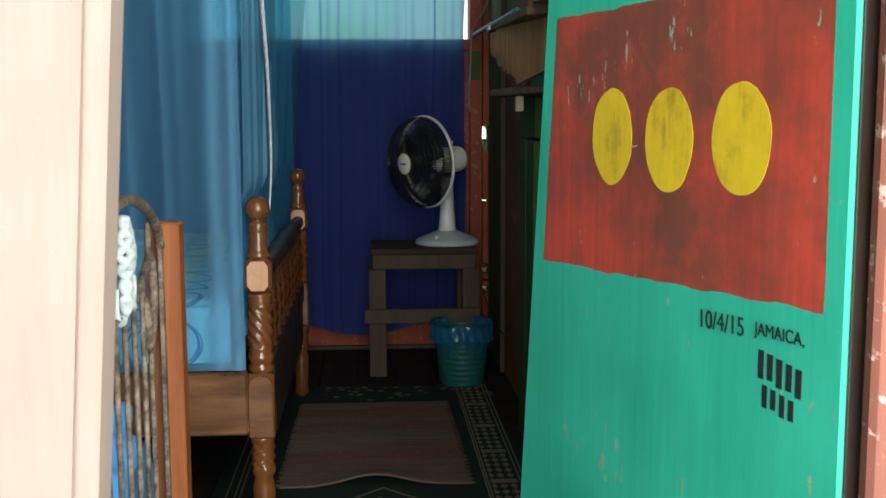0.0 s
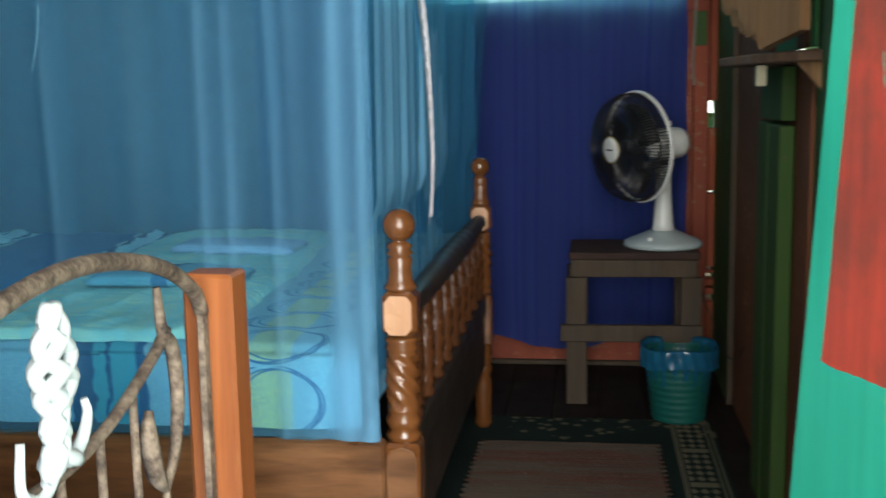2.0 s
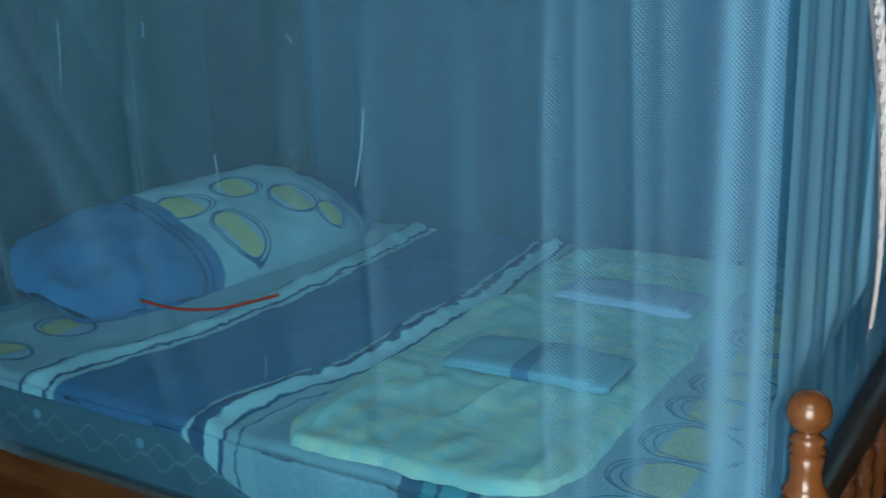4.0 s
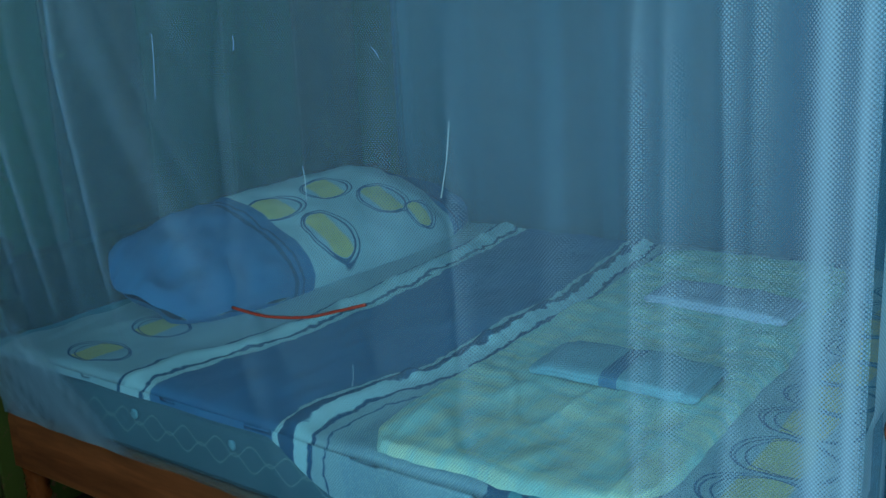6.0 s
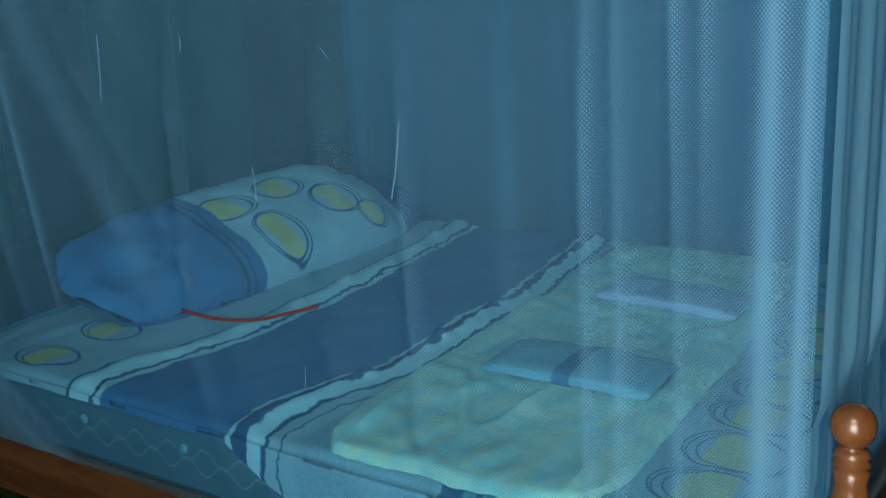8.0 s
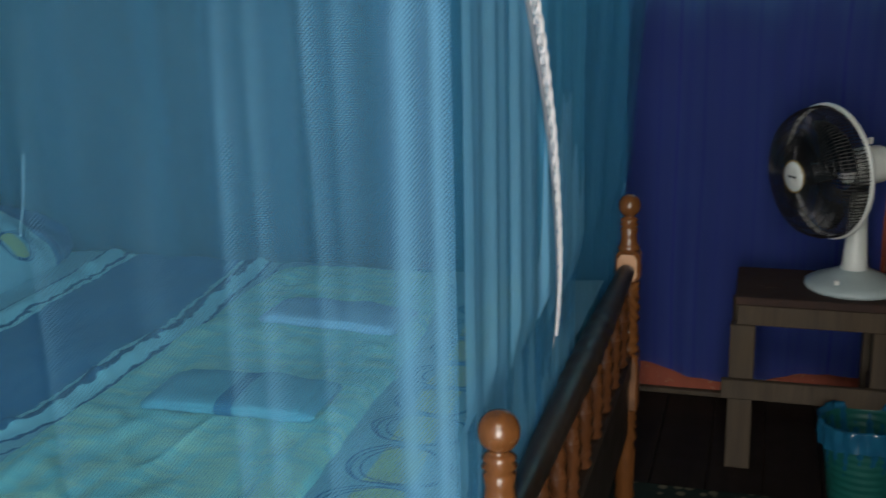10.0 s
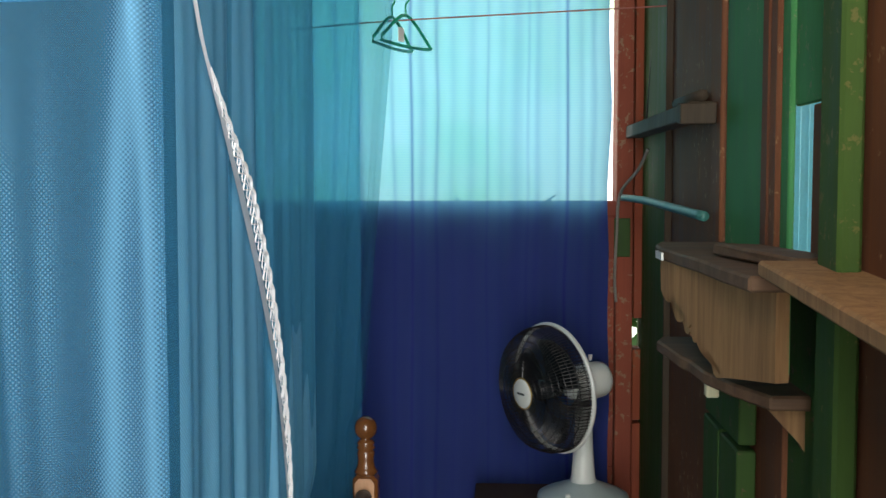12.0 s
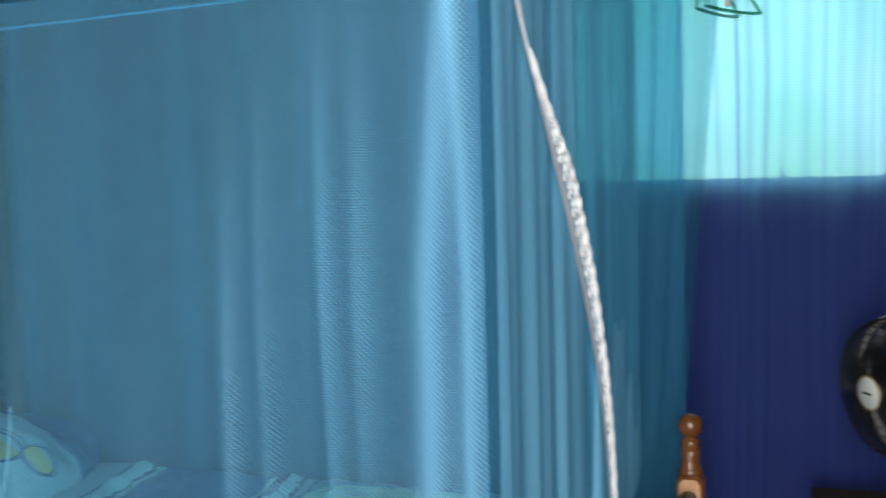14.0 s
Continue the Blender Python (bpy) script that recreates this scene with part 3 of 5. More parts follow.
for cu, cz, ru, rz in ((0.484, 1.069, 0.059, 0.068), (0.329, 1.067, 0.058, 0.069), (0.17, 1.071, 0.058, 0.067)):
    b = bmesh.new()
    ring = []
    for k in range(48):
        a = 2 * math.pi * k / 48
        w = 1 + 0.05 * nz(cu * 40 + math.cos(a) * 1.6, math.sin(a) * 1.6) + 0.015 * nz(math.cos(a) * 7, math.sin(a) * 7, cu)
        ring.append((cu + ru * w * math.cos(a), cz + rz * w * math.sin(a)))
    lo = [b.verts.new((x, 0.0002, z)) for x, z in ring]
    hi = [b.verts.new((x, 0.0007, z)) for x, z in ring]
    b.faces.new(hi[::-1])
    for k in range(48):
        b.faces.new((lo[k - 1], hi[k - 1], hi[k], lo[k]))
    bmesh.ops.recalc_face_normals(b, faces=b.faces)
    part("yellow_disc", b, YELLOW, door, "hand-painted yellow disc")


def writing(text, u, z, size, tilt=0.0):
    c = bpy.data.curves.new("writing", "FONT")
    c.body, c.size, c.extrude = text, size, 0.0004
    tmp = bpy.data.objects.new("writing", c)
    scene.collection.objects.link(tmp)
    me = bpy.data.meshes.new_from_object(tmp.evaluated_get(bpy.context.evaluated_depsgraph_get()))
    bpy.data.objects.remove(tmp)
    me.materials.clear()
    me.materials.append(INK)
    ob = new("writing", me)
    ob.parent = door
    ob.matrix_basis = pose(u, 0.002, z, 90, tilt, 180)
    return tagged(ob, "black marker handwriting")


writing("10/4/15", 0.245, 0.838, 0.032, -3)
writing("JAMAICA,", 0.128, 0.85, 0.021, -2)
r = random.Random(8)
for row, (u0, u1, z0, z1, n) in enumerate(((0.124, 0.04, 0.8, 0.834, 5), (0.115, 0.052, 0.768, 0.795, 4))):
    for k in range(n):
        w = (u0 - u1) / n
        u = u0 - (k + 1) * w
        part("ink_bar", box(u + 0.004, u + w - 0.003, 0.0004, 0.0014, z0 + 0.004 * r.random() - 0.0016 * k, z1 - 0.002 * k, 0), INK, door, "black marker bar")
for z in (0.35, 1.8):
    h = part("hinge", box(-0.008, 0.008, -0.02, 0.001, z - 0.04, z + 0.04, 0.001), IRON, door, "rusty hinge leaf")
    part("pin", lathe([(z - 0.045, 0.004), (z + 0.045, 0.004)], 10, at=(-0.008, -0.004, 0)), IRON, h)
part("nail", tube([(0.41, 0.0, 1.058), (0.4, 0.014, 1.056)], 0.0016, 6), IRON, door)


def bell(x, c, w):
    return math.exp(-(((x - c) / w) ** 2))


# ---- main bed ----
POST = [(0.0, 0.02), (0.02, 0.03), (0.05, 0.026), (0.16, 0.03), (0.185, 0.024), (0.2, 0.033)]
LOWER = POST + [(0.2 + 0.0016 * k * 6, 0.033) for k in range(1, 10)] + [(0.29, 0.03)]
UPPER = [(0.455, 0.024), (0.462, 0.033), (0.472, 0.034), (0.48, 0.027), (0.488, 0.032), (0.5, 0.034), (0.512, 0.028), (0.518, 0.03)]
UPPER += [(0.52 + 0.11 * k / 18, 0.03 + 0.005 * math.sin(math.pi * k / 18)) for k in range(19)]
UPPER += [(0.634, 0.028), (0.641, 0.033), (0.648, 0.028), (0.655, 0.033), (0.662, 0.028)]
TOP = [(0.748, 0.026), (0.756, 0.032), (0.764, 0.026), (0.77, 0.0235), (0.79, 0.021), (0.808, 0.024), (0.815, 0.019), (0.82, 0.026), (0.827, 0.02), (0.833, 0.025), (0.84, 0.018)]
TOP += [(0.872 - 0.0315 * math.cos(math.pi * (0.12 + 0.88 * k / 12)), 0.0305 * math.sin(math.pi * (0.12 + 0.865 * k / 12))) for k in range(13)]


def bed_post(parent, x, y, label=""):
    def at(b):
        bmesh.ops.translate(b, verts=b.verts, vec=(x, y, 0))
        return b
    p = part("bed_post", at(lathe(UPPER, 28, [(0.52, 0.63, 6, 0.6, 0.3)])), BED_WOOD, parent, label or "turned post with rope carving and ball finial", True)
    part("turned_leg", at(lathe(LOWER, 28, [(0.2, 0.288, 6, 0.55, 0.3)])), BED_WOOD, p, "", True)
    part("finial", at(lathe(TOP, 28)), BED_WOOD, p, "", True)
    s = box(-0.034, 0.034, -0.034, 0.034, 0.288, 0.458, 0.007)
    part("square_block", at(s), BED_WOOD, p)
    s = box(-0.034, 0.034, -0.034, 0.034, 0.664, 0.75, 0.012)
    part("square_block", at(s), BED_WOOD, p)
    for z0, z1 in ((0.67, 0.744),):
        f = outline_board([(0.026 * a, z0 + (z1 - z0) * c) for a, c in ((-1, 0.18), (-0.6, 0.0), (0.6, 0.0), (1, 0.18), (1, 0.82), (0.6, 1), (-0.6, 1), (-1, 0.82))], 0.003, Matrix.Translation((0, -0.0375, 0)))
        part("block_face", at(f), BED_PALE, p, "paler front face of the block")
    f = outline_board([(0.029 * a, z) for a, z in ((-1, 0.296), (1, 0.296), (1, 0.43), (0.7, 0.445), (0, 0.452), (-0.7, 0.445), (-1, 0.43))], 0.003, Matrix.Translation((0, -0.0365, 0)))
    part("block_face", at(f), BED_RAIL, p)
    return p


PX, PY0, PY1 = -0.55, 3.66, 5.14
bed = thing("double_bed", "varnished wooden double bed with turned rope-carved posts", "bed", at=(0, 0, 0))
for x, y in ((PX, PY0), (PX, PY1), (-2.68, PY0), (-2.68, PY1)):
    bed_post(bed, x, y)
part("side_rail", box(-2.65, PX - 0.03, PY0 - 0.052, PY0 - 0.02, 0.305, 0.468, 0.006), BED_RAIL, bed, "varnished rail board with bold wood grain")
part("side_rail", box(-2.65, PX - 0.03, PY1 + 0.02, PY1 + 0.05, 0.305, 0.468, 0.006), BED_RAIL, bed)
prof = [(0.0, 0.022)]
n = 60
for k in range(n + 1):
    t = k / n
    r0 = 0.022 + 0.008 * math.sin(math.pi * t) + (0.0025 if k % 4 < 2 and 0.35 < t < 0.7 else 0.0)
    prof.append((0.02 + 1.37 * t, r0))
part("top_rail", lathe(prof, 18, at=(PX, PY0 + 0.035, 0.7), axis=pose(0, 0, 0, -90, 0, 0)), BED_DARK, bed, "dark ribbed turned top rail", True)
part("bottom_rail", box(PX - 0.02, PX + 0.018, PY0 + 0.03, PY1 - 0.03, 0.39, 0.46, 0.006), BED_DARK, bed)
part("end_board", box(PX - 0.018, PX + 0.012, PY0 + 0.03, PY1 - 0.03, 0.22, 0.384, 0.005), BED_DARK, bed)
spin = [(0.46, 0.012), (0.47, 0.02), (0.485, 0.014)] + [(0.49 + 0.15 * k / 16, 0.018 + 0.005 * math.sin(math.pi * k / 16)) for k in range(17)] + [(0.65, 0.013), (0.66, 0.019), (0.69, 0.012)]
first = None
for k in range(9):
    y = PY0 + 0.13 + k * 0.152
    if first is None:
        first = part("spindle", lathe(spin, 14, [(0.49, 0.64, 4, 0.9, 0.3)], at=(0, 0, 0)), SPINDLE_SHADED, bed, "rope-carved spindle", True)
        first.location = (PX, y, 0)
    else:
        o = new("spindle", first.data)
        o.parent, o.location = bed, (PX, y, 0)
        tagged(o, "rope-carved spindle")
headboard = part("headboard", box(-2.72, -2.69, PY0, PY1, 0.3, 0.84, 0.012), BED_WOOD, bed)
for k in range(9):
    part("slat", box(-2.6 + k * 0.23, -2.5 + k * 0.23, PY0 - 0.02, PY1 + 0.02, 0.44, 0.468, 0.002), STOOL_WOOD, bed)

MX0, MX1, MY0, MY1, MZ0, MZ1 = -2.64, -0.625, 3.59, 5.13, 0.47, 0.645


def mattress_cloth():
    n = Nodes("blue_mattress_ticking")
    p = n.xyz()
    x, y, z = n.split(p)
    wave = n.m("MULTIPLY", n.m("SINE", n.m("MULTIPLY", x, 62.0)), 0.016)
    l1 = n.m("LESS_THAN", n.m("ABSOLUTE", n.m("SUBTRACT", n.m("SUBTRACT", z, 0.55), wave)), 0.0022)
    l2 = n.m("LESS_THAN", n.m("ABSOLUTE", n.m("ADD", n.m("SUBTRACT", z, 0.575), wave)), 0.0022)
    base = n.mix(n.noise(5, 3, p), (0.06, 0.13, 0.17), (0.11, 0.2, 0.25))
    col = n.mix(n.m("MULTIPLY", n.m("MAXIMUM", l1, l2), 0.4), base, (0.38, 0.42, 0.4))
    n.bump(n.noise(400, 2, p), 0.2, 0.001)
    return n.done(col, 0.85, 0, 0.2)


mattress = thing("mattress", "blue patterned mattress on the bed slats", "mattress")
part("pad", box(MX0, MX1, MY0, MY1, MZ0, MZ1, 0.03), mattress_cloth(), mattress, smooth=False)
for k in range(6):
    x = -2.42 + k * 0.31
    part("vent_button", lathe([(-0.002, 0.0), (0.0, 0.011), (0.003, 0.012), (0.005, 0.006)][1:], 14, at=(x, MY0 - 0.002, 0.585), axis=pose(0, 0, 0, 90)), TOWEL_BLUE, mattress, "pale round vent button", True)


def sheet_print(name, pillow=False):
    """Blue bed linen: plain blue, pale bands with dark piping, and a field of ringed yellow ovals."""
    n = Nodes(name)
    x, y, z = n.split(n.xyz())
    p = n.xyz()
    weave = n.noise(700, 2, p)
    big = n.noise(5, 4, p)
    skew = n.m("ADD", 0.012, n.m("MULTIPLY", n.m("SUBTRACT", y, 3.58), 0.05))
    # the bands sway towards the head at both sides of the bed
    near_side = n.m("DIVIDE", n.m("SUBTRACT", y, 3.68), 0.2)
    far_side = n.m("MULTIPLY", n.m("MAXIMUM", n.m("SUBTRACT", y, 4.5), 0.0), 0.145)
    sway = n.m("ADD", n.m("MULTIPLY", n.m("EXPONENT", n.m("MULTIPLY", n.m("MULTIPLY", near_side, near_side), -1.0)), 0.062), far_side)
    xw = n.m("ADD", n.m("ADD", x, sway), n.m("ADD", n.m("MULTIPLY", n.m("SUBTRACT", n.noise(3.5, 2, p), 0.5), 0.035), n.m("MULTIPLY", n.m("SUBTRACT", n.noise(26, 2, p), 0.5), 0.034)))
    blue = n.mix(big, (0.035, 0.15, 0.33), (0.065, 0.22, 0.43))
    cream, white = (0.5, 0.57, 0.6), (0.72, 0.84, 0.86)
    dark, yellow = (0.02, 0.09, 0.19), (0.95, 0.68, 0.26)
    xo = n.m("ADD", n.m("ADD", x, skew), n.m("MULTIPLY", n.m("SUBTRACT", n.noise(5, 1, p), 0.5), 0.03))
    if pillow:
        bands = ((-0.225, 0.45, (0.6, 0.68, 0.72)),)
        lines = ((-0.3, -0.285), (-0.27, -0.262), (0.475, 0.487), (0.52, 0.528))
    else:
        bands = ((-2.8, -2.1, (0.5, 0.58, 0.63)), (-2.1, -2.025, white), (-2.025, -1.995, white), (-1.622, -1.606, white), (-1.57, -1.53, white), (-1.53, -0.4, cream))
        lines = ((-2.102, -2.092), (-2.026, -2.015), (-1.606, -1.57), (-1.53, -1.519), (-1.49, -1.485), (-1.13, -1.085), (-1.06, -1.05), (-0.995, -0.975))
    col = blue
    for a, b, c in bands:
        col = n.mix(n.between(x if pillow else xw, a, b), col, c)
    dots = n.node("ShaderNodeTexVoronoi", Vector=p, Scale=160.0).outputs["Distance"]
    if not pillow:
        col = n.mix(n.between(xw, -1.12, -0.98), col, (0.1, 0.42, 0.44))
        along = n.m("SUBTRACT", y, n.m("MAXIMUM", n.m("SUBTRACT", MZ1, z), 0.0))
        # overlapping rings with a yellow stripe across each
        for cx, rx, ry, gap, lo, hi, off in ((-0.768, 0.088, 0.07, 0.15, -0.815, -0.73, 0.05), (-2.33, 0.085, 0.06, 0.19, -2.375, -2.3, 0.03)):
            yy = n.m("MULTIPLY", n.m("SUBTRACT", n.m("FRACT", n.m("DIVIDE", n.m("ADD", along, off), gap)), 0.5), gap)
            rr = n.ellipse(xo, yy, cx, 0.0, rx, ry)
            col = n.mix(n.m("MULTIPLY", n.m("LESS_THAN", rr, 0.98), n.between(xo, lo, hi)), col, yellow)
            for k, dx, sc in ((0, 0.0, 1.0), (1, 0.012, 0.93), (2, -0.006, 1.035)):
                rr = n.ellipse(xo, yy, cx + dx, 0.003 * k, rx * sc, ry * sc)
                col = n.mix(n.between(rr, 0.975, 1.025, 0.012), col, dark)
        col = n.mix(n.m("MULTIPLY", n.m("MULTIPLY", n.m("GREATER_THAN", dots, 0.45), n.m("GREATER_THAN", xw, -1.447)), 0.22), col, blue)
    else:
        inside = n.between(x, -0.225, 0.45)
        for cx, cy, rx, ry in ((-0.09, -0.115, 0.07, 0.085), (0.21, -0.05, 0.08, 0.07), (0.07, 0.065, 0.085, 0.05), (-0.17, 0.04, 0.1, 0.05), (0.29, -0.145, 0.05, 0.045)):
            blob = n.m("MULTIPLY", n.m("LESS_THAN", n.ellipse(x, y, cx, cy, rx * 0.95, ry * 0.95), 1.0), n.between(x, cx - 0.65 * rx, cx + 0.5 * rx, 0.006))
            col = n.mix(n.m("MULTIPLY", blob, inside), col, yellow)
            for sc, dx in ((1.0, 0.0), (1.1, 0.008), (1.04, -0.007)):
                rr = n.ellipse(x, y, cx + dx, cy, rx * sc, ry * sc)
                col = n.mix(n.m("MULTIPLY", n.between(rr, 0.97, 1.03, 0.015), inside), col, dark)
    for a, b in lines:
        col = n.mix(n.between(xw if not pillow else x, a, b, 0.002), col, dark)
    col = n.mix(n.m("MULTIPLY", big, 0.25), col, blue)
    n.bump(n.m("ADD", weave, n.m("MULTIPLY", big, 2.0)), 0.2, 0.002)
    return n.done(col, 0.9, 0.0, 0.15)


def bed_sheet_surface(x, y):
    """Height of the made bed, with soft creases and the ridges where the linen bunches."""
    h = MZ1 + 0.012 + 0.009 * nz(x * 3.1, y * 3.1) + 0.006 * nz(x * 9 + y * 2, y * 6, 2) + 0.004 * nz(x * 26, y * 9 + x * 5, 7)
    ridge = math.exp(-(((x + 1.575 + 0.062 * bell(y, 3.68, 0.2) + 0.145 * max(0.0, y - 4.5) + 0.008 * math.sin(y * 23)) / 0.024) ** 2)) * (0.012 + 0.03 * max(0, nz(y * 19, 5)) * (0.4 + 0.6 * bell(y, 4.25, 0.3)))
    ridge += math.exp(-(((x + 2.06 + 0.062 * bell(y, 3.68, 0.2) + 0.145 * max(0.0, y - 4.5) + 0.008 * math.sin(y * 27)) / 0.026) ** 2)) * (0.012 + 0.014 * max(0, nz(y * 15, 8)))
    return h + ridge


def sheet_f(u, v):
    x = -2.66 + u * 2.045
    hang = 0.15
    total = hang + (MY1 - MY0) + 0.02
    d = v * total - hang
    if d < 0:
        drop = -d * min(1.0, max(0.12, (x + 1.72) / 0.3))
        drop = min(drop, 0.15)
        p = (x, MY0 - 0.012 - 0.006 * math.sin(x * 23) * min(1, drop / 0.06), MZ1 + 0.006 - drop)
    else:
        y = MY0 - 0.012 + d
        p = (x, y, bed_sheet_surface(x, y) - 0.02 * max(0, 1 - d / 0.03) ** 2)
    return p, (x, d)


linen = obj("bed_sheet", sheet(230, 170, sheet_f), sheet_print("printed_blue_bed_linen"), smooth=True)
tagged(linen, "blue bed sheet printed with pale bands and yellow ringed ovals", "bed sheet")


def throw_print():
    n = Nodes("pale_yellow_green_throw")
    p = n.xyz()
    x, y, z = n.split(p)
    st = n.noise(1.0, 3, n.xyz((5, 46, 1)), 0.6)
    st2 = n.noise(1.0, 2, n.xyz((30, 2.0, 1)), 0.5)
    big = n.noise(3, 3, p)
    col = n.mix(n.ramp(st, (0.38, 0.0), (0.62, 1.0)), (0.5, 0.7, 0.64), (0.95, 0.86, 0.6))
    col = n.mix(n.m("MULTIPLY", n.ramp(st2, (0.5, 0.0), (0.6, 1.0)), 0.6), col, (0.5, 0.72, 0.68))
    warm = n.m("MULTIPLY", n.between(y, 3.62, 3.86, 0.05), n.ramp(st2, (0.42, 1.0), (0.52, 0.0)))
    col = n.mix(n.m("MULTIPLY", warm, 0.5), col, (0.95, 0.72, 0.42))
    col = n.mix(n.m("MULTIPLY", big, 0.3), col, (0.55, 0.74, 0.68))
    n.bump(n.m("ADD", n.noise(260, 3, p), n.m("MULTIPLY", n.noise(1.0, 3, n.xyz((70, 18, 1))), 1.2)), 0.5, 0.003)
    return n.done(col, 0.95, 0, 0.1)


def throw_f(u, v):
    # rounded corners, pulled in where two sides meet
    a, c = 2 * u - 1, 2 * v - 1
    k = 1 - 0.1 * (abs(a) * abs(c)) ** 7
    u, v = 0.5 + 0.5 * a * k, 0.5 + 0.5 * c * k
    x = -1.487 + 0.59 * u + 0.012 * nz(v * 7, 3.0) + 0.006 * nz(v * 19, 5.0)
    y = 3.585 + 1.48 * v + 0.012 * nz(u * 6, 9.0) + 0.006 * nz(u * 21, 2.0)
    y += 0.03 * u * (1 - v)
    x -= (0.05 + 0.055 * u) * v
    rim = min((1 - abs(a)) * 0.27, (1 - abs(c)) * 0.74)
    z = bed_sheet_surface(x, y) + 0.002 + 0.02 * math.sqrt(max(0.0, 1 - (1 - min(1.0, rim / 0.022)) ** 2))
    inner = min(1.0, rim / 0.05)
    z += inner * (0.007 * nz(x * 6 + y * 3, y * 5, 4) + 0.006 * nz(x * 17, y * 11 - x * 8, 6) + 0.004 * nz(x * 9 + y * 22, y * 9, 8))
    fold = abs(nz(x * 5 + y * 2.2, y * 1.4 - x * 2, 14))
    z += inner * 0.005 * max(0.0, 1 - fold / 0.07)
    return (x, y, z), (x, y)


throw = obj("throw_blanket", sheet(90, 160, throw_f), throw_print(), smooth=True)
tagged(throw, "pale yellow-green cotton throw spread over the bed", "blanket")


def folded_towel(name, label, cx, cy, lx, ly, h, turn, mat, band=None):
    t = thing(name, label, "towel", at=(cx, cy, bed_sheet_surface(cx, cy) + 0.02), turn=turn)

    def pad(x0, x1, z0, z1, grow=0.0, round_ends=True):
        def f(u, v):
            a = 2 * math.pi * v
            zc, hh = (z0 + z1) / 2, (z1 - z0) / 2
            cy_, sy = math.cos(a), math.sin(a)
            q = abs(2 * u - 1)
            tip = max(0.0, 1 - max(0.0, (q - 0.86) / 0.14) ** 2.4) ** 0.5 if round_ends else 1.0
            yy = (abs(cy_) ** 0.6) * math.copysign(1, cy_) * (ly / 2 + grow) * (0.9 + 0.1 * tip)
            zz = zc + (abs(sy) ** 0.75) * math.copysign(1, sy) * (hh + grow) * (0.25 + 0.75 * tip)
            x = x0 + (x1 - x0) * u
            return (x, yy + 0.008 * nz(x * 14, v * 5), zz + 0.007 * nz(x * 11, yy * 13)), (x, v)
        b = sheet(36, 36, f)
        bmesh.ops.holes_fill(b, edges=[e for e in b.edges if e.is_boundary], sides=40)
        return b
    part("fold", pad(-lx / 2, lx / 2, 0.0, h), mat, t, smooth=True)
    part("fold", pad(-lx / 2 + 0.02, lx / 2 - 0.03, h * 0.45, h + 0.004), mat, t, smooth=True)
    if band:
        part("woven_band", pad(-0.02, 0.018, 0.0, h + 0.006, 0.002, False), band, t, "dark woven band", True)
    return t


folded_towel("folded_towel", "folded pale blue towel with a dark woven band", -1.17, 4.075, 0.36, 0.175, 0.03, 2, TOWEL_BLUE, TOWEL_BAND)
folded_towel("folded_towel", "folded lilac towel on the throw", -1.18, 4.6, 0.36, 0.16, 0.03, -4, TOWEL_LILAC)


def pillow_f(sx, sy, h):
    b = bmesh.new()
    n = 56
    for side in (1, -1):
        def g(u, v):
            a, c = 2 * u - 1, 2 * v - 1
            e = max(0.0, (1 - abs(a) ** (3.4 if a > 0 else 2.4))) * max(0.0, (1 - abs(c) ** 3.0))
            x = sx * a * math.sqrt(1 - 0.2 * c * c)
            y = sy * c * (1.0 - 0.28 * max(0.0, a) ** 5 - 0.15 * max(0.0, -a) ** 4) * math.sqrt(1 - 0.25 * a ** 4)
            # the stuffing ends before the far tip of the case
            full = 1.0 - 0.75 * max(0.0, min(1.0, (a - 0.45) / 0.4)) ** 1.3 - 0.22 * max(0.0, -a - 0.45)
            slack = 0.006 + 0.034 * max(0.0, abs(a) - 0.35)
            z = side * h * full * (e ** 0.4) + slack * nz(x * 13, y * 11, side) + 0.006 * nz(x * 30, y * 24, side)
            z -= 0.05 * max(0.0, a - 0.5)
            crease = abs(nz(x * 5 - y * 6, y * 4, 3 + side))
            z -= side * 0.035 * max(0.0, 1 - crease / 0.12) * max(0.0, -a - 0.25) * min(1.0, e * 3)
            return (x, y, z), (x, y)
        sheet(n, n, g, b)
    bmesh.ops.remove_doubles(b, verts=b.verts, dist=0.0008)
    bmesh.ops.recalc_face_normals(b, faces=b.faces)
    return b


PRINT = sheet_print("printed_pillow_case", True)
plw = obj("pillow", pillow_f(0.695, 0.215, 0.102), PRINT, smooth=True)
plw.matrix_basis = pose(-2.42, 4.51, MZ1 + 0.108, 0, 25, 0) @ pose(0, 0, 0, 0, 0, 90)
tagged(plw, "long pillow printed with yellow ovals, blue at both ends", "pillow")

# ---- mosquito net ----
NT = 1.785
net = thing("mosquito_net", "sky-blue mosquito net hung over the bed in soft folds", "mosquito net")


def net_top(y):
    """The top of the net climbs towards the wall."""
    return 1.755 + 0.3 * max(0.0, y - 3.62)


def folds(s, z, seed, amp, freq):
    """Sideways sway of a hanging cloth, deeper towards the hem."""
    k = 0.35 + 0.65 * min(1.0, max(0.0, (NT - z) / 1.0))
    f = 1.7 * nz(s * freq / 5, seed * 1.3, z * 0.22) + 0.45 * math.sin(s * freq + 1.7 * nz(s * 2.1, seed)) + 0.3 * math.sin(s * freq * 2.3 + seed + z * 0.8)
    return amp * k * (f * (0.45 + 0.8 * max(0, nz(s * 1.3, seed + 7))) + 0.8 * nz(s * 5, z * 0.9, seed))


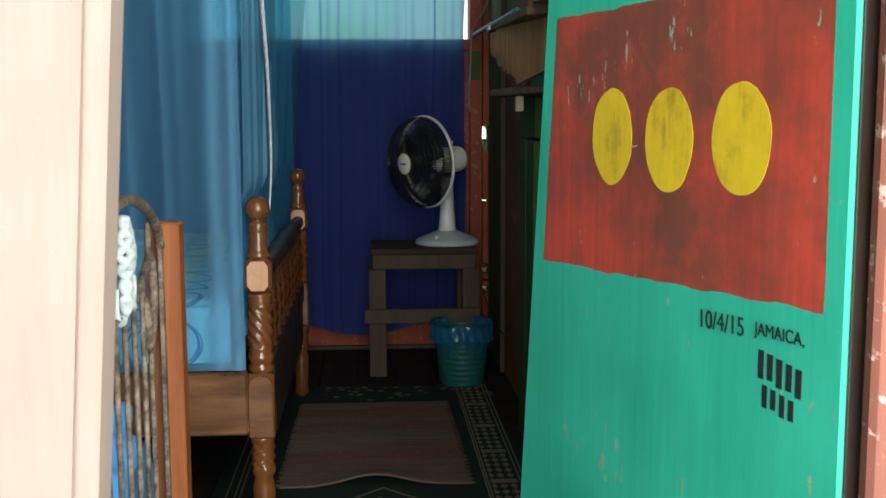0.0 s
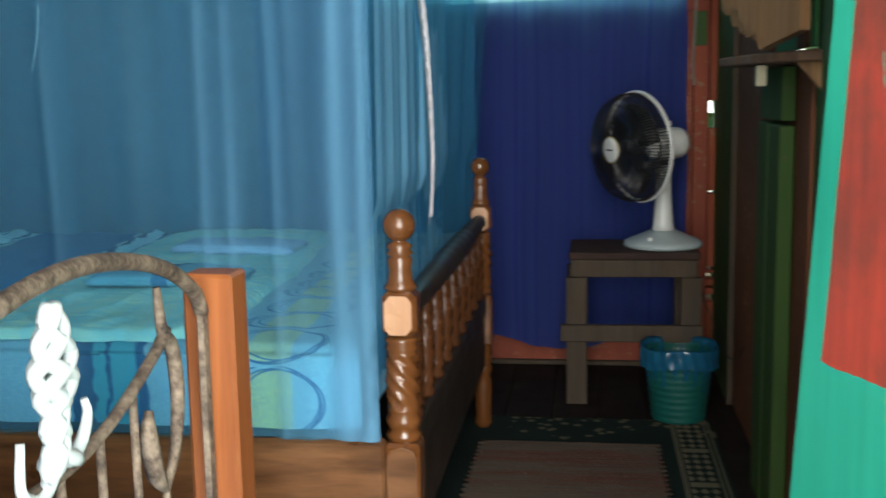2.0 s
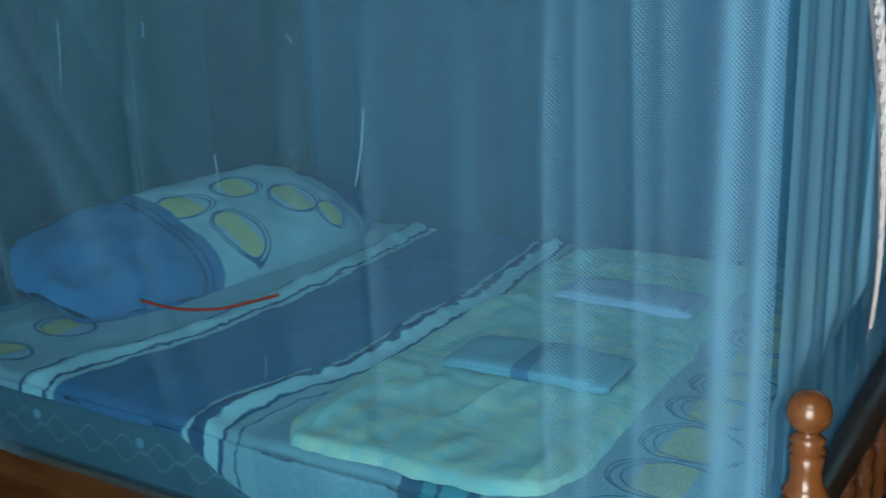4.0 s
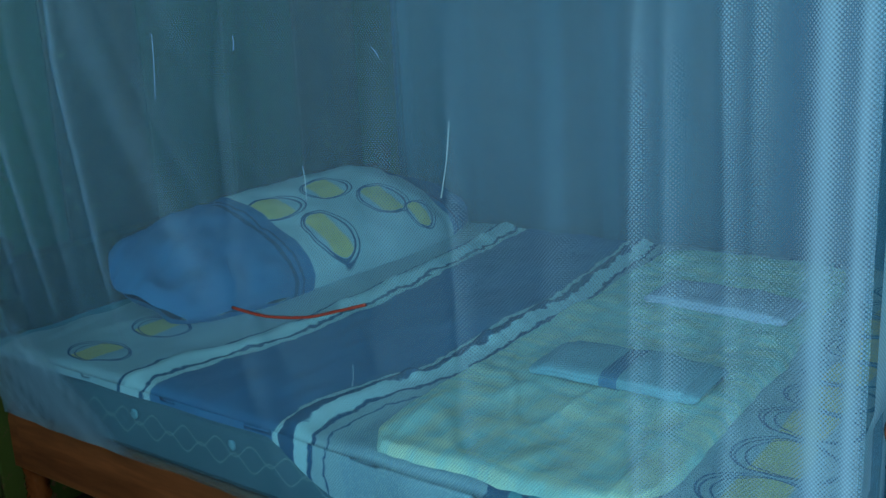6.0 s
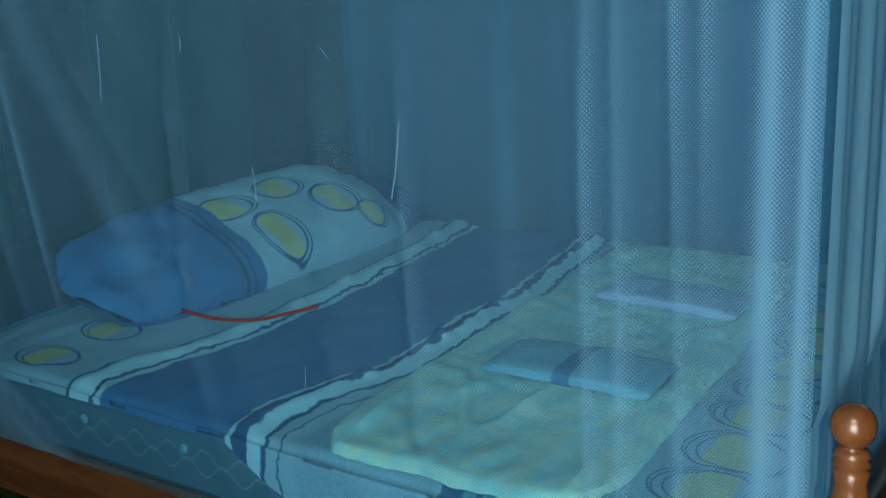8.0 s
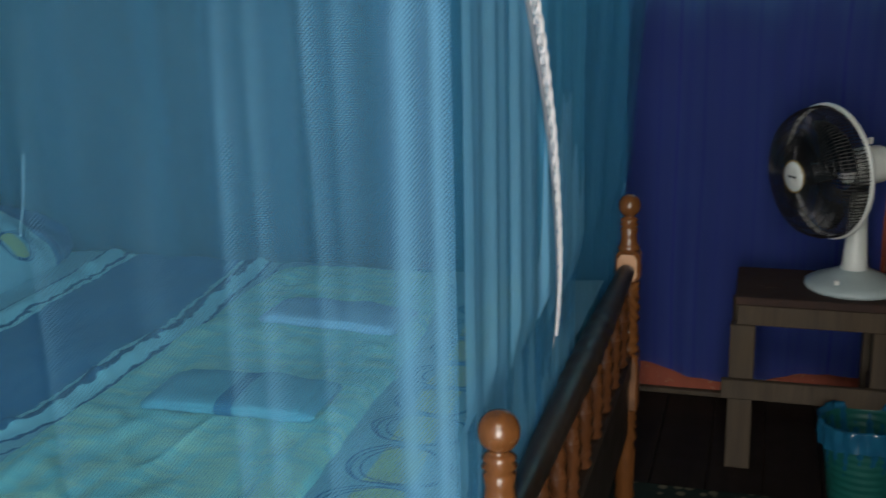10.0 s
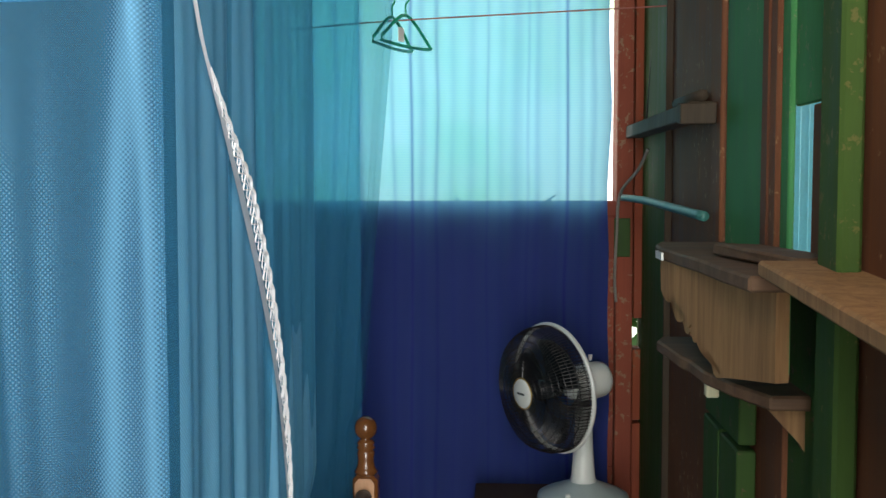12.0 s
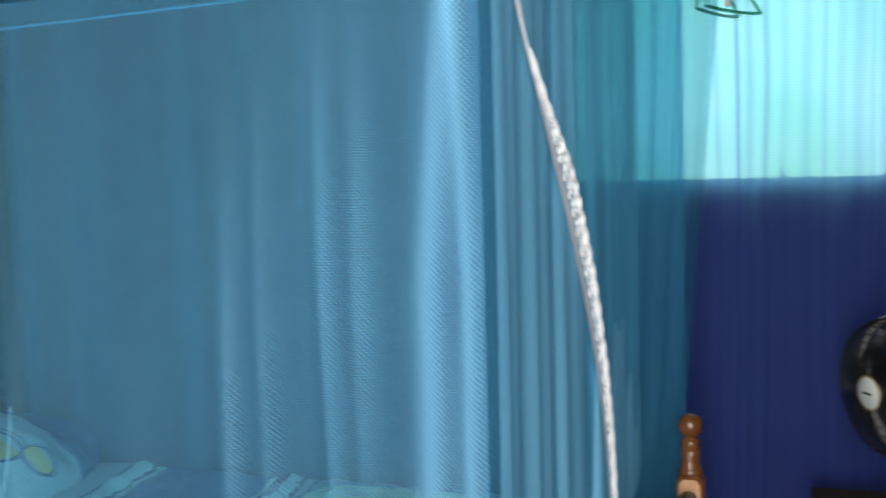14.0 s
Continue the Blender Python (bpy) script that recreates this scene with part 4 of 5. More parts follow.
# gathered folds of the front: place, width, density, height above which they open out
FRONT_FOLDS = ((-0.64, 0.021, 0.6, 1.9), (-0.592, 0.015, 0.6, 1.9), (-0.715, 0.018, 0.24, 1.75), (-0.756, 0.013, 0.36, 1.75),
               (-0.828, 0.014, 0.3, 1.7), (-0.872, 0.014, 0.38, 1.65), (-0.99, 0.03, 0.14, 1.4), (-1.14, 0.014, 0.17, 1.5), (-1.3, 0.03, 0.08, 1.5), (-1.62, 0.02, 0.06, 1.6))
# slanting pulls towards the tucked corner: place at 1.2 m, slope, width, density
PULLS = ((-2.43, -0.3, 0.012, 0.2), (-2.32, -0.28, 0.008, 0.3), (-2.2, -0.24, 0.02, 0.1), (-2.06, -0.18, 0.008, 0.26), (-1.88, -0.62, 0.045, 0.12), (-1.76, -0.7, 0.015, 0.06), (-1.56, -0.85, 0.012, 0.07))


def net_front(u, v):
    s = u * 2.045
    x, z = -2.62 + s, 1.755 - (1.755 - 0.486) * v
    bottom = max(0.0, (v - 0.8) / 0.2)
    g = 0.0
    dy = 0.0
    for c, w, k, zt in FRONT_FOLDS:
        up = max(0.0, min(1.0, (z - 1.42) / 0.32))
        cc = c + ((-0.604 - c) * 0.8 * up if zt > 1.8 else 0.0) + 0.006 * (zt > 1.8) * nz(z * 2.5, c * 30) + 0.012 * (zt < 1.8) * nz(z * 1.6, c * 9) - 0.02 * max(0.0, z - 1.2) * (c + 0.6)
        open_ = 1.0 if zt > 1.8 else max(0.0, min(1.0, (zt - z) / 0.35))
        e = bell(x, cc, w * (0.8 + 0.5 * v))
        g += k * open_ * e * (1.0 if zt > 1.8 else max(0.15, 0.75 + 1.1 * nz(z * 1.7, c * 17)))
        dy += 0.012 * open_ * e
    for c, slope, w, k in PULLS:
        e = bell(x, c + slope * (z - 1.2), w) * max(0.0, min(1.0, (z - 0.72) / 0.25))
        g += k * e
        dy += 0.01 * e
    # the hem bunched at the head end and at the foot corner
    tuck = max(0.0, min(1.0, (-2.1 - x - 0.9 * (z - 0.5)) / 0.08)) * max(0.0, min(1.0, (0.85 - z) / 0.2))
    g += tuck * (0.6 + 0.4 * nz(x * 30 + z * 34, z * 5))
    corner = max(0.0, min(1.0, (x + 0.675 + 0.35 * (0.62 - z)) / 0.02)) * max(0.0, min(1.0, (0.82 - z) / 0.2))
    g += corner * (0.2 + 0.4 * nz(x * 40 - z * 14, z * 9, 3))
    g += 0.06 * max(0, nz(x * 7, z * 0.7, 5)) + 0.1 * bottom * max(0.0, nz(x * 13, z * 5, 2))
    y = 3.553 + folds(s, z, 1.0, 0.007, 21) - dy + 0.014 * bottom
    bulge = max(0.0, min(1.0, (-0.78 - x) / 0.35)) * max(0.0, min(1.0, (z - 0.52) / 0.3)) * max(0.0, min(1.0, (1.75 - z) / 0.4))
    y = min(y - 0.055 * bulge, 3.577)
    return (x + 0.004 * math.sin(s * 17) * v, y, z), (s * 1.15, z), max(0.0, g)


def net_foot(y0, y1, x0, bulge, amp, freq, seed, zb, dense, hem=0.0):
    def f(u, v):
        s = u * (y1 - y0)
        y = y0 + s
        top = net_top(y)
        z = top - (top - zb) * v
        x = x0 + bulge * (y - PY0) / 1.5 * (z - 0.69) + folds(s, z, seed, amp, freq)
        x = min(x, PX - 0.032 + 0.1 * max(0.0, min(1.0, (z - 0.9) / 0.2)))
        g = dense * (0.1 + 1.5 * max(0.0, nz(s * 8.5, seed, z * 0.2)) + 1.1 * max(0.0, nz(s * 21, seed + 4, z * 0.15)))
        g += hem * bell(y, y1 - 0.012, 0.012)
        return (x, y + 0.01 * math.sin(s * freq * 1.4) * v, z), (s * 1.3, z), g
    return f


part("front_panel", sheet(420, 44, net_front), NET, net, "front of the net, fine blue mesh", True)
part("foot_panel", sheet(190, 40, net_foot(3.56, 5.22, -0.584, 0.08, 0.009, 24, 3.0, 0.6, 0.28)), NET_THIN, net, "single layer of net over the bed foot", True)
part("foot_flap", sheet(150, 36, net_foot(3.575, 4.47, -0.568, 0.0, 0.014, 38, 5.0, 0.56, 0.5, 0.35)), NET_FLAP, net, "overlapping flap of net", True)
part("back_panel", sheet(120, 24, lambda u, v: ((-2.67 + 2.1 * u, 5.22 + folds(2.05 * u, NT - 1.2 * v, 9, 0.018, 19), 2.2 - 1.68 * v), (u * 2.3, v * 1.6), 0.1 * max(0, math.sin(u * 50 + 3 * nz(u * 5, 1))))), NET_DEEP, net, "", True)
part("head_panel", sheet(90, 24, lambda u, v: ((-2.63 + folds(1.65 * u, NT - 1.2 * v, 11, 0.02, 20), 3.55 + 1.66 * u, net_top(3.55 + 1.66 * u) * (1 - v) + 0.6 * v), (u * 2.0, v * 1.3))), NET_HEAD, net, "", True)
part("top_panel", sheet(24, 20, lambda u, v: ((-2.62 + 2.03 * u, 3.55 + 1.66 * v, net_top(3.55 + 1.66 * v) + 0.004 - 0.1 * math.sin(math.pi * u) * math.sin(math.pi * v)), (u * 2, v * 1.6))), NET_THIN, net, "", True)

LACE_LINE = smooth_path([(-0.56, 3.625, 1.75), (-0.56, 3.66, 1.7), (-0.56, 3.755, 1.6), (-0.56, 3.83, 1.518), (-0.56, 3.905, 1.433), (-0.56, 3.985, 1.33), (-0.56, 4.06, 1.215), (-0.562, 4.12, 1.1), (-0.565, 4.168, 0.975), (-0.57, 4.19, 0.88), (-0.577, 4.2, 0.8)], 26)


def lace_width(t):
    """Width of the lace, thin at both ends of the slanting edge."""
    return 0.008 + 0.058 * max(0.0, min(1.0, (t - 0.12) / 0.2)) * max(0.0, min(1.0, (1.02 - t) / 0.55))


def lace_at(i, k):
    """A spot on the lace: i along the edge, k across it from 0 to 1."""
    t = i / (len(LACE_LINE) - 1)
    w = lace_width(t)
    return LACE_LINE[i] + Vector((0.003 * k, 0.92 * w * k, 0.4 * w * k))


def lace_tape():
    b = bmesh.new()
    rows = [[b.verts.new(lace_at(i, k / 3 * max(0.36, 0.9 - 0.012 * max(0, i - 20)))) for k in range(4)] for i in range(len(LACE_LINE))]
    for p, q in zip(rows, rows[1:]):
        for k in range(3):
            b.faces.new((p[k], p[k + 1], q[k + 1], q[k]))
    bmesh.ops.solidify(b, geom=b.faces[:], thickness=0.0012)
    return b


def lace_edging():
    """Scalloped outer cord, an inner cord and a zig-zag of thread between them."""
    b = bmesh.new()
    ids = range(34, len(LACE_LINE) - 6)
    tube([lace_at(i, 0.86 + 0.14 * abs(math.sin(i * 0.45))) for i in ids], [min(0.0028, 0.0004 + 0.00006 * (i - 34)) for i in ids], 6, b)
    tube([lace_at(i, 0.8) for i in ids], 0.0012, 5, b)
    tube([lace_at(i, 0.8 if (i // 4) % 2 else 0.36) for i in ids if i % 4 == 0], 0.0014, 5, b)
    tube([lace_at(i, 0.58 + 0.12 * math.sin(i * 0.8)) for i in ids], 0.0011, 4, b)
    return b


part("hem_tape", lace_tape(), LACE, net, "white hem tape")
part("lace_edging", lace_edging(), LACE, net, "white openwork lace edging")
# pulled threads on the front: from x, z to x, z, and thickness
THREADS = ((-1.139, 1.279, -1.16, 1.167, 0.0016), (-1.433, 1.196, -1.431, 1.139, 0.0013), (-1.769, 1.404, -1.78, 1.291, 0.0009), (-1.566, 1.4, -1.568, 1.376, 0.001), (-1.273, 1.381, -1.261, 1.366, 0.001), (-1.358, 0.874, -1.363, 0.836, 0.001))
for x0, z0, x1, z1, rad in THREADS:
    part("loose_thread", tube(smooth_path([(x0, 3.484, z0), ((x0 + x1) / 2 + 0.004, 3.482, (z0 + z1) / 2), (x1, 3.484, z1)], 4), 0.65 * rad, 5), THREAD, net, "pale pulled thread")
part("knot", lathe([(-0.012, 0.004), (-0.006, 0.011), (0.003, 0.013), (0.012, 0.008), (0.018, 0.003)], 12, at=(-0.57, 3.645, 1.765)), TOWEL_BAND, net, "dark blue tie knot", True)
part("cord", tube(smooth_path([(-2.62, 3.55, 1.76), (-1.6, 3.55, 1.72), (-0.58, 3.6, 1.75)]), 0.0016, 6), TOWEL_BAND, net)
part("cord", tube([(-0.57, 3.655, 1.77), (-0.5, 3.8, 2.49)], 0.003, 6), ROPE, net)


cord = obj("red_cord", tube(smooth_path([(-1.636, 3.485, 0.929), (-1.552, 3.485, 0.926), (-1.457, 3.485, 0.939), (-1.386, 3.485, 0.96), (-1.322, 3.485, 0.981)]), 0.0028, 6), plain("red_cord", (0.13, 0.018, 0.01), 0.7), smooth=True)
tagged(cord, "thin red cord caught across the front of the net", "cord")


# ---- curtain ----
def curtain_cloth():
    n = Nodes("blue_curtain_fabric")
    x, y, z = n.split(n.xyz())
    p = n.xyz()
    rib = n.m("SINE", n.m("MULTIPLY", z, 2 * math.pi / 0.0085))
    col = n.mix(n.noise(3, 3, p), (0.03, 0.044, 0.225), (0.05, 0.074, 0.325))
    d = n.node("ShaderNodeBsdfDiffuse", Color=col)
    tint = n.mix(n.m("ADD", 0.5, n.m("MULTIPLY", rib, 0.22)), (0.11, 0.44, 0.7), (0.24, 0.68, 0.85))
    pleat = n.t.nodes.new("ShaderNodeAttribute")
    pleat.attribute_name = "gather"
    tint = n.mix(pleat.outputs["Fac"], tint, (0.04, 0.15, 0.45))
    t = n.node("ShaderNodeBsdfTranslucent", Color=tint)
    mx = n.node("ShaderNodeMixShader", Fac=0.36)
    n.t.links.new(d.outputs[0], mx.inputs[1]), n.t.links.new(t.outputs[0], mx.inputs[2])
    clear = n.node("ShaderNodeBsdfTransparent", Color=(0.5, 0.88, 0.86))
    mx2 = n.node("ShaderNodeMixShader", Fac=n.m("MULTIPLY", n.m("SUBTRACT", 1.0, n.m("MULTIPLY", pleat.outputs["Fac"], 0.85)), n.m("ADD", 0.2, n.m("MULTIPLY", rib, 0.04))))
    n.t.links.new(mx.outputs[0], mx2.inputs[1]), n.t.links.new(clear.outputs[0], mx2.inputs[2])
    n.t.links.new(mx2.outputs[0], n.out.inputs[0])
    n.t.nodes.remove(n.b)
    return n.mat


# doubled pleats: place, width, density
PLEATS = ((-1.2, 0.02, 0.5), (-1.02, 0.012, 0.6), (-0.83, 0.016, 0.5), (-0.66, 0.01, 0.5), (-0.49, 0.006, 0.75), (-0.455, 0.012, 0.3), (-0.285, 0.014, 0.25), (-0.14, 0.02, 0.3), (-0.068, 0.012, 0.35), (0.03, 0.006, 0.8), (0.075, 0.01, 0.25), (-0.55, 0.008, 0.35), (-0.405, 0.007, 0.5), (-0.35, 0.01, 0.22), (-0.235, 0.005, 0.4), (-0.19, 0.012, 0.2), (-0.1, 0.006, 0.35), (0.0, 0.01, 0.22), (0.115, 0.012, 0.35), (-0.92, 0.01, 0.4), (-0.75, 0.008, 0.5))


def curtain_f(u, v):
    s = u * 1.7
    x = -1.53 + s
    z = 2.3 - 2.19 * v
    hem = 0.03 * math.sin(s * 9) * max(0, v - 0.85) / 0.15
    a = 0.016 * math.sin(s * 27 + 2 * nz(s * 2, 1)) + 0.012 * nz(s * 9, z * 0.8) + 0.008 * math.sin(s * 61 + 1.5 * nz(s * 4, 3))
    edge = max(0.0, (x - 0.13) / 0.05)
    g = sum(k * bell(x, c + 0.012 * nz(z * 1.3, c * 5), w) for c, w, k in PLEATS)
    return (x + 0.012 * nz(z * 3.1, u * 9) * (0.4 + edge), 5.93 + 0.62 * a * (0.6 + 0.4 * v) - 0.01 * v, z + hem), (s, z), min(0.9, g + 0.5 * edge)


curtain = obj("curtain", sheet(380, 50, curtain_f), curtain_cloth(), smooth=True)
tagged(curtain, "thin blue curtain glowing turquoise over the window", "curtain")
line = obj("clothes_line", tube(smooth_path([(-2.4, 5.5, 2.0), (-1.2, 5.5, 1.955), (-0.5, 5.5, 1.995), (0.29, 5.5, 2.03)]), 0.0022, 6), plain("red_cord_line", (0.35, 0.12, 0.1), 0.7))
tagged(line, "thin reddish cord stretched across the window", "clothes line")


# ---- stool, fan, bin ----
stool = thing("wooden_stool", "rough unpainted wooden stool with a side rung", "stool", at=(-0.045, 5.58, 0))
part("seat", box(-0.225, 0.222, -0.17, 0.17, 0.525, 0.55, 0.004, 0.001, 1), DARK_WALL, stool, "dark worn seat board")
for x in (-0.2, 0.195):
    for y in (-0.135, 0.135):
        part("leg", box(x - 0.036, x + 0.036, y - 0.022, y + 0.022, 0.0, 0.46, 0.003, 0.0015, int(50 + x * 90 + y * 20)), STOOL_WOOD, stool)
for y in (-0.16, 0.138):
    part("apron", box(-0.22, 0.217, y, y + 0.022, 0.462, 0.524, 0.003), STOOL_WOOD, stool)
for y in (-0.18,):
    part("rung", box(-0.255, 0.235, y, y + 0.022, 0.235, 0.295, 0.003, 0.0015, 3), STOOL_WOOD, stool)
for x in (-0.2, 0.195):
    part("side_rung", box(x - 0.02, x + 0.02, -0.112, 0.112, 0.2, 0.25, 0.003), STOOL_WOOD, stool)

fan = thing("desk_fan", "white oscillating desk fan with a dark wire cage", "fan", at=(0.062, 5.58, 0.55))
part("base", lathe([(0.0, 0.135), (0.008, 0.14), (0.018, 0.138), (0.028, 0.12), (0.04, 0.09), (0.052, 0.06), (0.06, 0.045)], 36), FAN_GREY, fan, "pale grey-green round base", True)
part("button", box(-0.06, -0.045, -0.1, -0.085, 0.03, 0.045, 0.003), FAN_WHITE, fan)
part("column", lathe([(0.055, 0.042), (0.08, 0.036), (0.16, 0.03), (0.25, 0.026), (0.285, 0.026), (0.292, 0.02)], 20), FAN_WHITE, fan, "", True)
AX0 = pose(0.0, 0.0, 0.366, 0, 0, 0) @ pose(0, 0, 0, 0, 0, 180 + 34) @ pose(0, 0, 0, 0, 93, 0)
AX = AX0 @ Matrix.Translation((0, 0, 0.07))
part("neck", lathe([(0.285, 0.018), (0.31, 0.018), (0.335, 0.014)], 14), BLACK, fan)
part("motor_housing", lathe([(-0.08, 0.03), (-0.073, 0.05), (-0.06, 0.055), (-0.02, 0.057), (0.03, 0.055), (0.06, 0.04)], 28, axis=AX0), FAN_WHITE, fan, "rounded white motor housing", True)
part("knob", lathe([(0.43, 0.006), (0.447, 0.007)], 10, at=(0.02, 0.015, 0)), FAN_WHITE, fan)
R = 0.19
cage = part("cage", tube([AX @ Vector((R * math.cos(a), R * math.sin(a), 0.045)) for a in (2 * math.pi * k / 64 for k in range(64))], 0.0075, 8, closed=True), FAN_WHITE, fan, "white cage rim", True)
wires = bmesh.new()
NW = 110
for k in range(NW):
    a = 2 * math.pi * k / NW
    d = Vector((math.cos(a), math.sin(a), 0))
    w = Vector((-math.sin(a), math.cos(a), 0))
    for zs, rr in (((0.045, 0.09, 0.125, 0.15, 0.158), (R, R * 0.985, R * 0.9, R * 0.6, 0.042)), ((0.045, 0.025, 0.012, 0.0), (R, R * 0.9, R * 0.6, 0.06))):
        tube([AX @ (d * q + w * 0.10 * (q - 0.042) * (1 - q / R) * 2 + Vector((0, 0, z))) for q, z in zip(rr, zs)], 0.0014, 3, wires)
part("grille", wires, BLACK, cage, "dark radial wire grille")
rings = bmesh.new()
for q, z in ((R * 0.995, 0.06), (R * 0.985, 0.09), (R * 0.95, 0.108), (R * 0.9, 0.125), (R * 0.8, 0.134), (R * 0.7, 0.143), (R * 0.6, 0.15), (R * 0.48, 0.153), (R * 0.36, 0.156)):
    tube([AX @ Vector((q * math.cos(a), q * math.sin(a), z)) for a in (2 * math.pi * k / 48 for k in range(48))], 0.0013, 3, rings, True)
part("grille_ring", rings, BLACK, cage)
part("badge", lathe([(0.148, 0.044), (0.156, 0.046), (0.162, 0.04), (0.164, 0.02)], 28, axis=AX), FAN_WHITE, cage, "round white centre badge", True)
part("badge_rim", tube([AX @ Vector((0.0455 * math.cos(a), 0.0455 * math.sin(a), 0.157)) for a in (2 * math.pi * k / 36 for k in range(36))], 0.003, 6, closed=True), plain("gold_rim", (0.4, 0.26, 0.07), 0.35, 0.6), cage, "tarnished gold badge rim", True)
part("badge_mark", box(-0.003, 0.003, -0.018, 0.018, 0.1645, 0.1655, 0), INK, cage, "dark maker's bar").matrix_basis = AX
blade_mat = plain("dark_fan_blade", (0.02, 0.025, 0.03), 0.25)
for k in range(3):
    a0 = 2 * math.pi * k / 3

    def blade(u, v):
        a = a0 + (u - 0.5) * 1.5 * (0.6 + 0.4 * v) + 0.4 * v
        q = 0.03 + 0.135 * v * (1 - 0.12 * (2 * u - 1) ** 2)
        return AX @ Vector((q * math.cos(a), q * math.sin(a), 0.075 + 0.035 * (u - 0.5))), (u, v)
    bl = sheet(10, 8, blade)
    bmesh.ops.solidify(bl, geom=bl.faces[:], thickness=0.002)
    part("blade", bl, blade_mat, fan, "dark fan blade", True)
part("hub", lathe([(0.03, 0.03), (0.1, 0.032), (0.11, 0.02)], 20, axis=AX), blade_mat, fan, "", True)

bin_ = thing("waste_bin", "teal plastic waste bin lined with a blue bag", "waste bin", at=(0.1, 5.29, 0))
bprof = [(0.0, 0.083), (0.004, 0.088)] + [(0.01 + 0.23 * k / 40, 0.089 + 0.028 * k / 40 + (0.0016 if k % 4 < 2 else 0)) for k in range(41)]
bb = lathe(bprof, 40)
bb.faces.ensure_lookup_table()
bmesh.ops.delete(bb, geom=[bb.faces[-1]], context="FACES_ONLY")
part("tub", bb, BIN_GREEN, bin_, "ribbed teal plastic tub", True)


def bag_f(u, v):
    a = 2 * math.pi * u
    w = 0.006 * nz(math.cos(a) * 4, math.sin(a) * 4, v * 3) + 0.004 * math.sin(a * 19 + v * 5)
    if v < 0.5:
        t = v / 0.5
        r_, z = 0.126 + w + 0.004 * (1 - t), 0.195 + 0.065 * t + 0.008 * math.sin(a * 3)
    else:
        t = (v - 0.5) / 0.5
        r_, z = 0.124 - 0.028 * t + w, 0.26 + 0.006 * math.sin(a * 3) - 0.16 * t
    return (r_ * math.cos(a), r_ * math.sin(a), z), (u, v)


bag = Nodes("blue_bin_bag")
bag_mat = bag.done(bag.mix(bag.noise(30, 4, bag.xyz()), (0.005, 0.05, 0.12), (0.015, 0.14, 0.24)), 0.22)
part("bin_bag", sheet(72, 16, bag_f), bag_mat, bin_, "crumpled shiny blue bag", True)


# ---- rugs ----
def carpet_print():
    n = Nodes("dark_patterned_carpet")
    p = n.xyz()
    x, y, z = n.split(p)
    pile = n.noise(420, 2, p)
    base = n.mix(n.noise(6, 3, p), (0.008, 0.016, 0.014), (0.018, 0.03, 0.026))
    cream = n.mix(pile, (0.09, 0.085, 0.055), (0.2, 0.18, 0.12))
    # lattice border along the east side
    cell = 0.03
    fu = n.m("ABSOLUTE", n.m("SUBTRACT", n.m("FRACT", n.m("DIVIDE", x, cell)), 0.5))
    fv = n.m("ABSOLUTE", n.m("SUBTRACT", n.m("FRACT", n.m("DIVIDE", y, cell * 1.6)), 0.5))
    diam = n.m("GREATER_THAN", n.m("ADD", fu, fv), 0.56)
    block = n.m("GREATER_THAN", n.m("FRACT", n.m("DIVIDE", y, 0.29)), 0.12)
    east_b = n.m("MULTIPLY", n.between(x, 0.085, 0.165, 0.001), n.m("MULTIPLY", diam, 1.0))
    east_b = n.m("MAXIMUM", east_b, n.m("MULTIPLY", n.between(x, 0.085, 0.165, 0.001), n.m("SUBTRACT", 1.0, block)))
    lines = 0.0
    for a in (0.066, 0.074, 0.172, 0.186, -0.66, -0.675, -0.7):
        lines = n.m("MAXIMUM", lines, n.between(x, a, a + 0.005, 0.0008))
    east_b = n.m("MAXIMUM", east_b, lines)
    # zig-zag medallions at the far end
    fx = n.m("ABSOLUTE", n.m("SUBTRACT", n.m("FRACT", n.m("DIVIDE", n.m("ADD", x, 0.6), 0.62)), 0.5))
    far = n.m("MULTIPLY", n.between(y, 4.99, 5.25, 0.001), n.m("GREATER_THAN", n.m("SUBTRACT", y, 5.0), n.m("MULTIPLY", fx, 0.36)))
    spots = n.node("ShaderNodeTexVoronoi", Vector=p, Scale=26.0).outputs["Distance"]
    far_c = n.m("MULTIPLY", far, n.ramp(spots, (0.28, 0.75), (0.4, 0.0)))
    near = n.m("MULTIPLY", n.between(y, 3.7, 4.12, 0.001), n.between(n.m("ADD", n.m("ABSOLUTE", n.m("ADD", x, 0.24)), n.m("ABSOLUTE", n.m("SUBTRACT", y, 3.88))), 0.16, 0.17, 0.001))
    near = n.m("MAXIMUM", near, n.m("MULTIPLY", n.m("LESS_THAN", n.m("ADD", n.m("ABSOLUTE", n.m("ADD", x, 0.24)), n.m("ABSOLUTE", n.m("SUBTRACT", y, 3.88))), 0.1), n.ramp(spots, (0.28, 0.9), (0.4, 0.0))))
    f = n.m("MAXIMUM", n.m("MAXIMUM", east_b, far_c), near)
    n.bump(pile, 0.5, 0.003)
    return n.done(n.mix(n.m("MINIMUM", f, 1.0), base, cream), 0.95, 0, 0.1)


carpet = obj("carpet", sheet(30, 60, lambda u, v: ((-0.74 + 0.945 * u, 2.35 + 2.9 * v, 0.005 + 0.0015 * nz(u * 6, v * 14)), (u, v))), carpet_print())
bmc = bmesh.new()
bmc.from_mesh(carpet.data)
bmesh.ops.solidify(bmc, geom=bmc.faces[:], thickness=0.005)
bmc.to_mesh(carpet.data)
bmc.free()
tagged(carpet, "dark green carpet with a cream lattice border", "carpet")


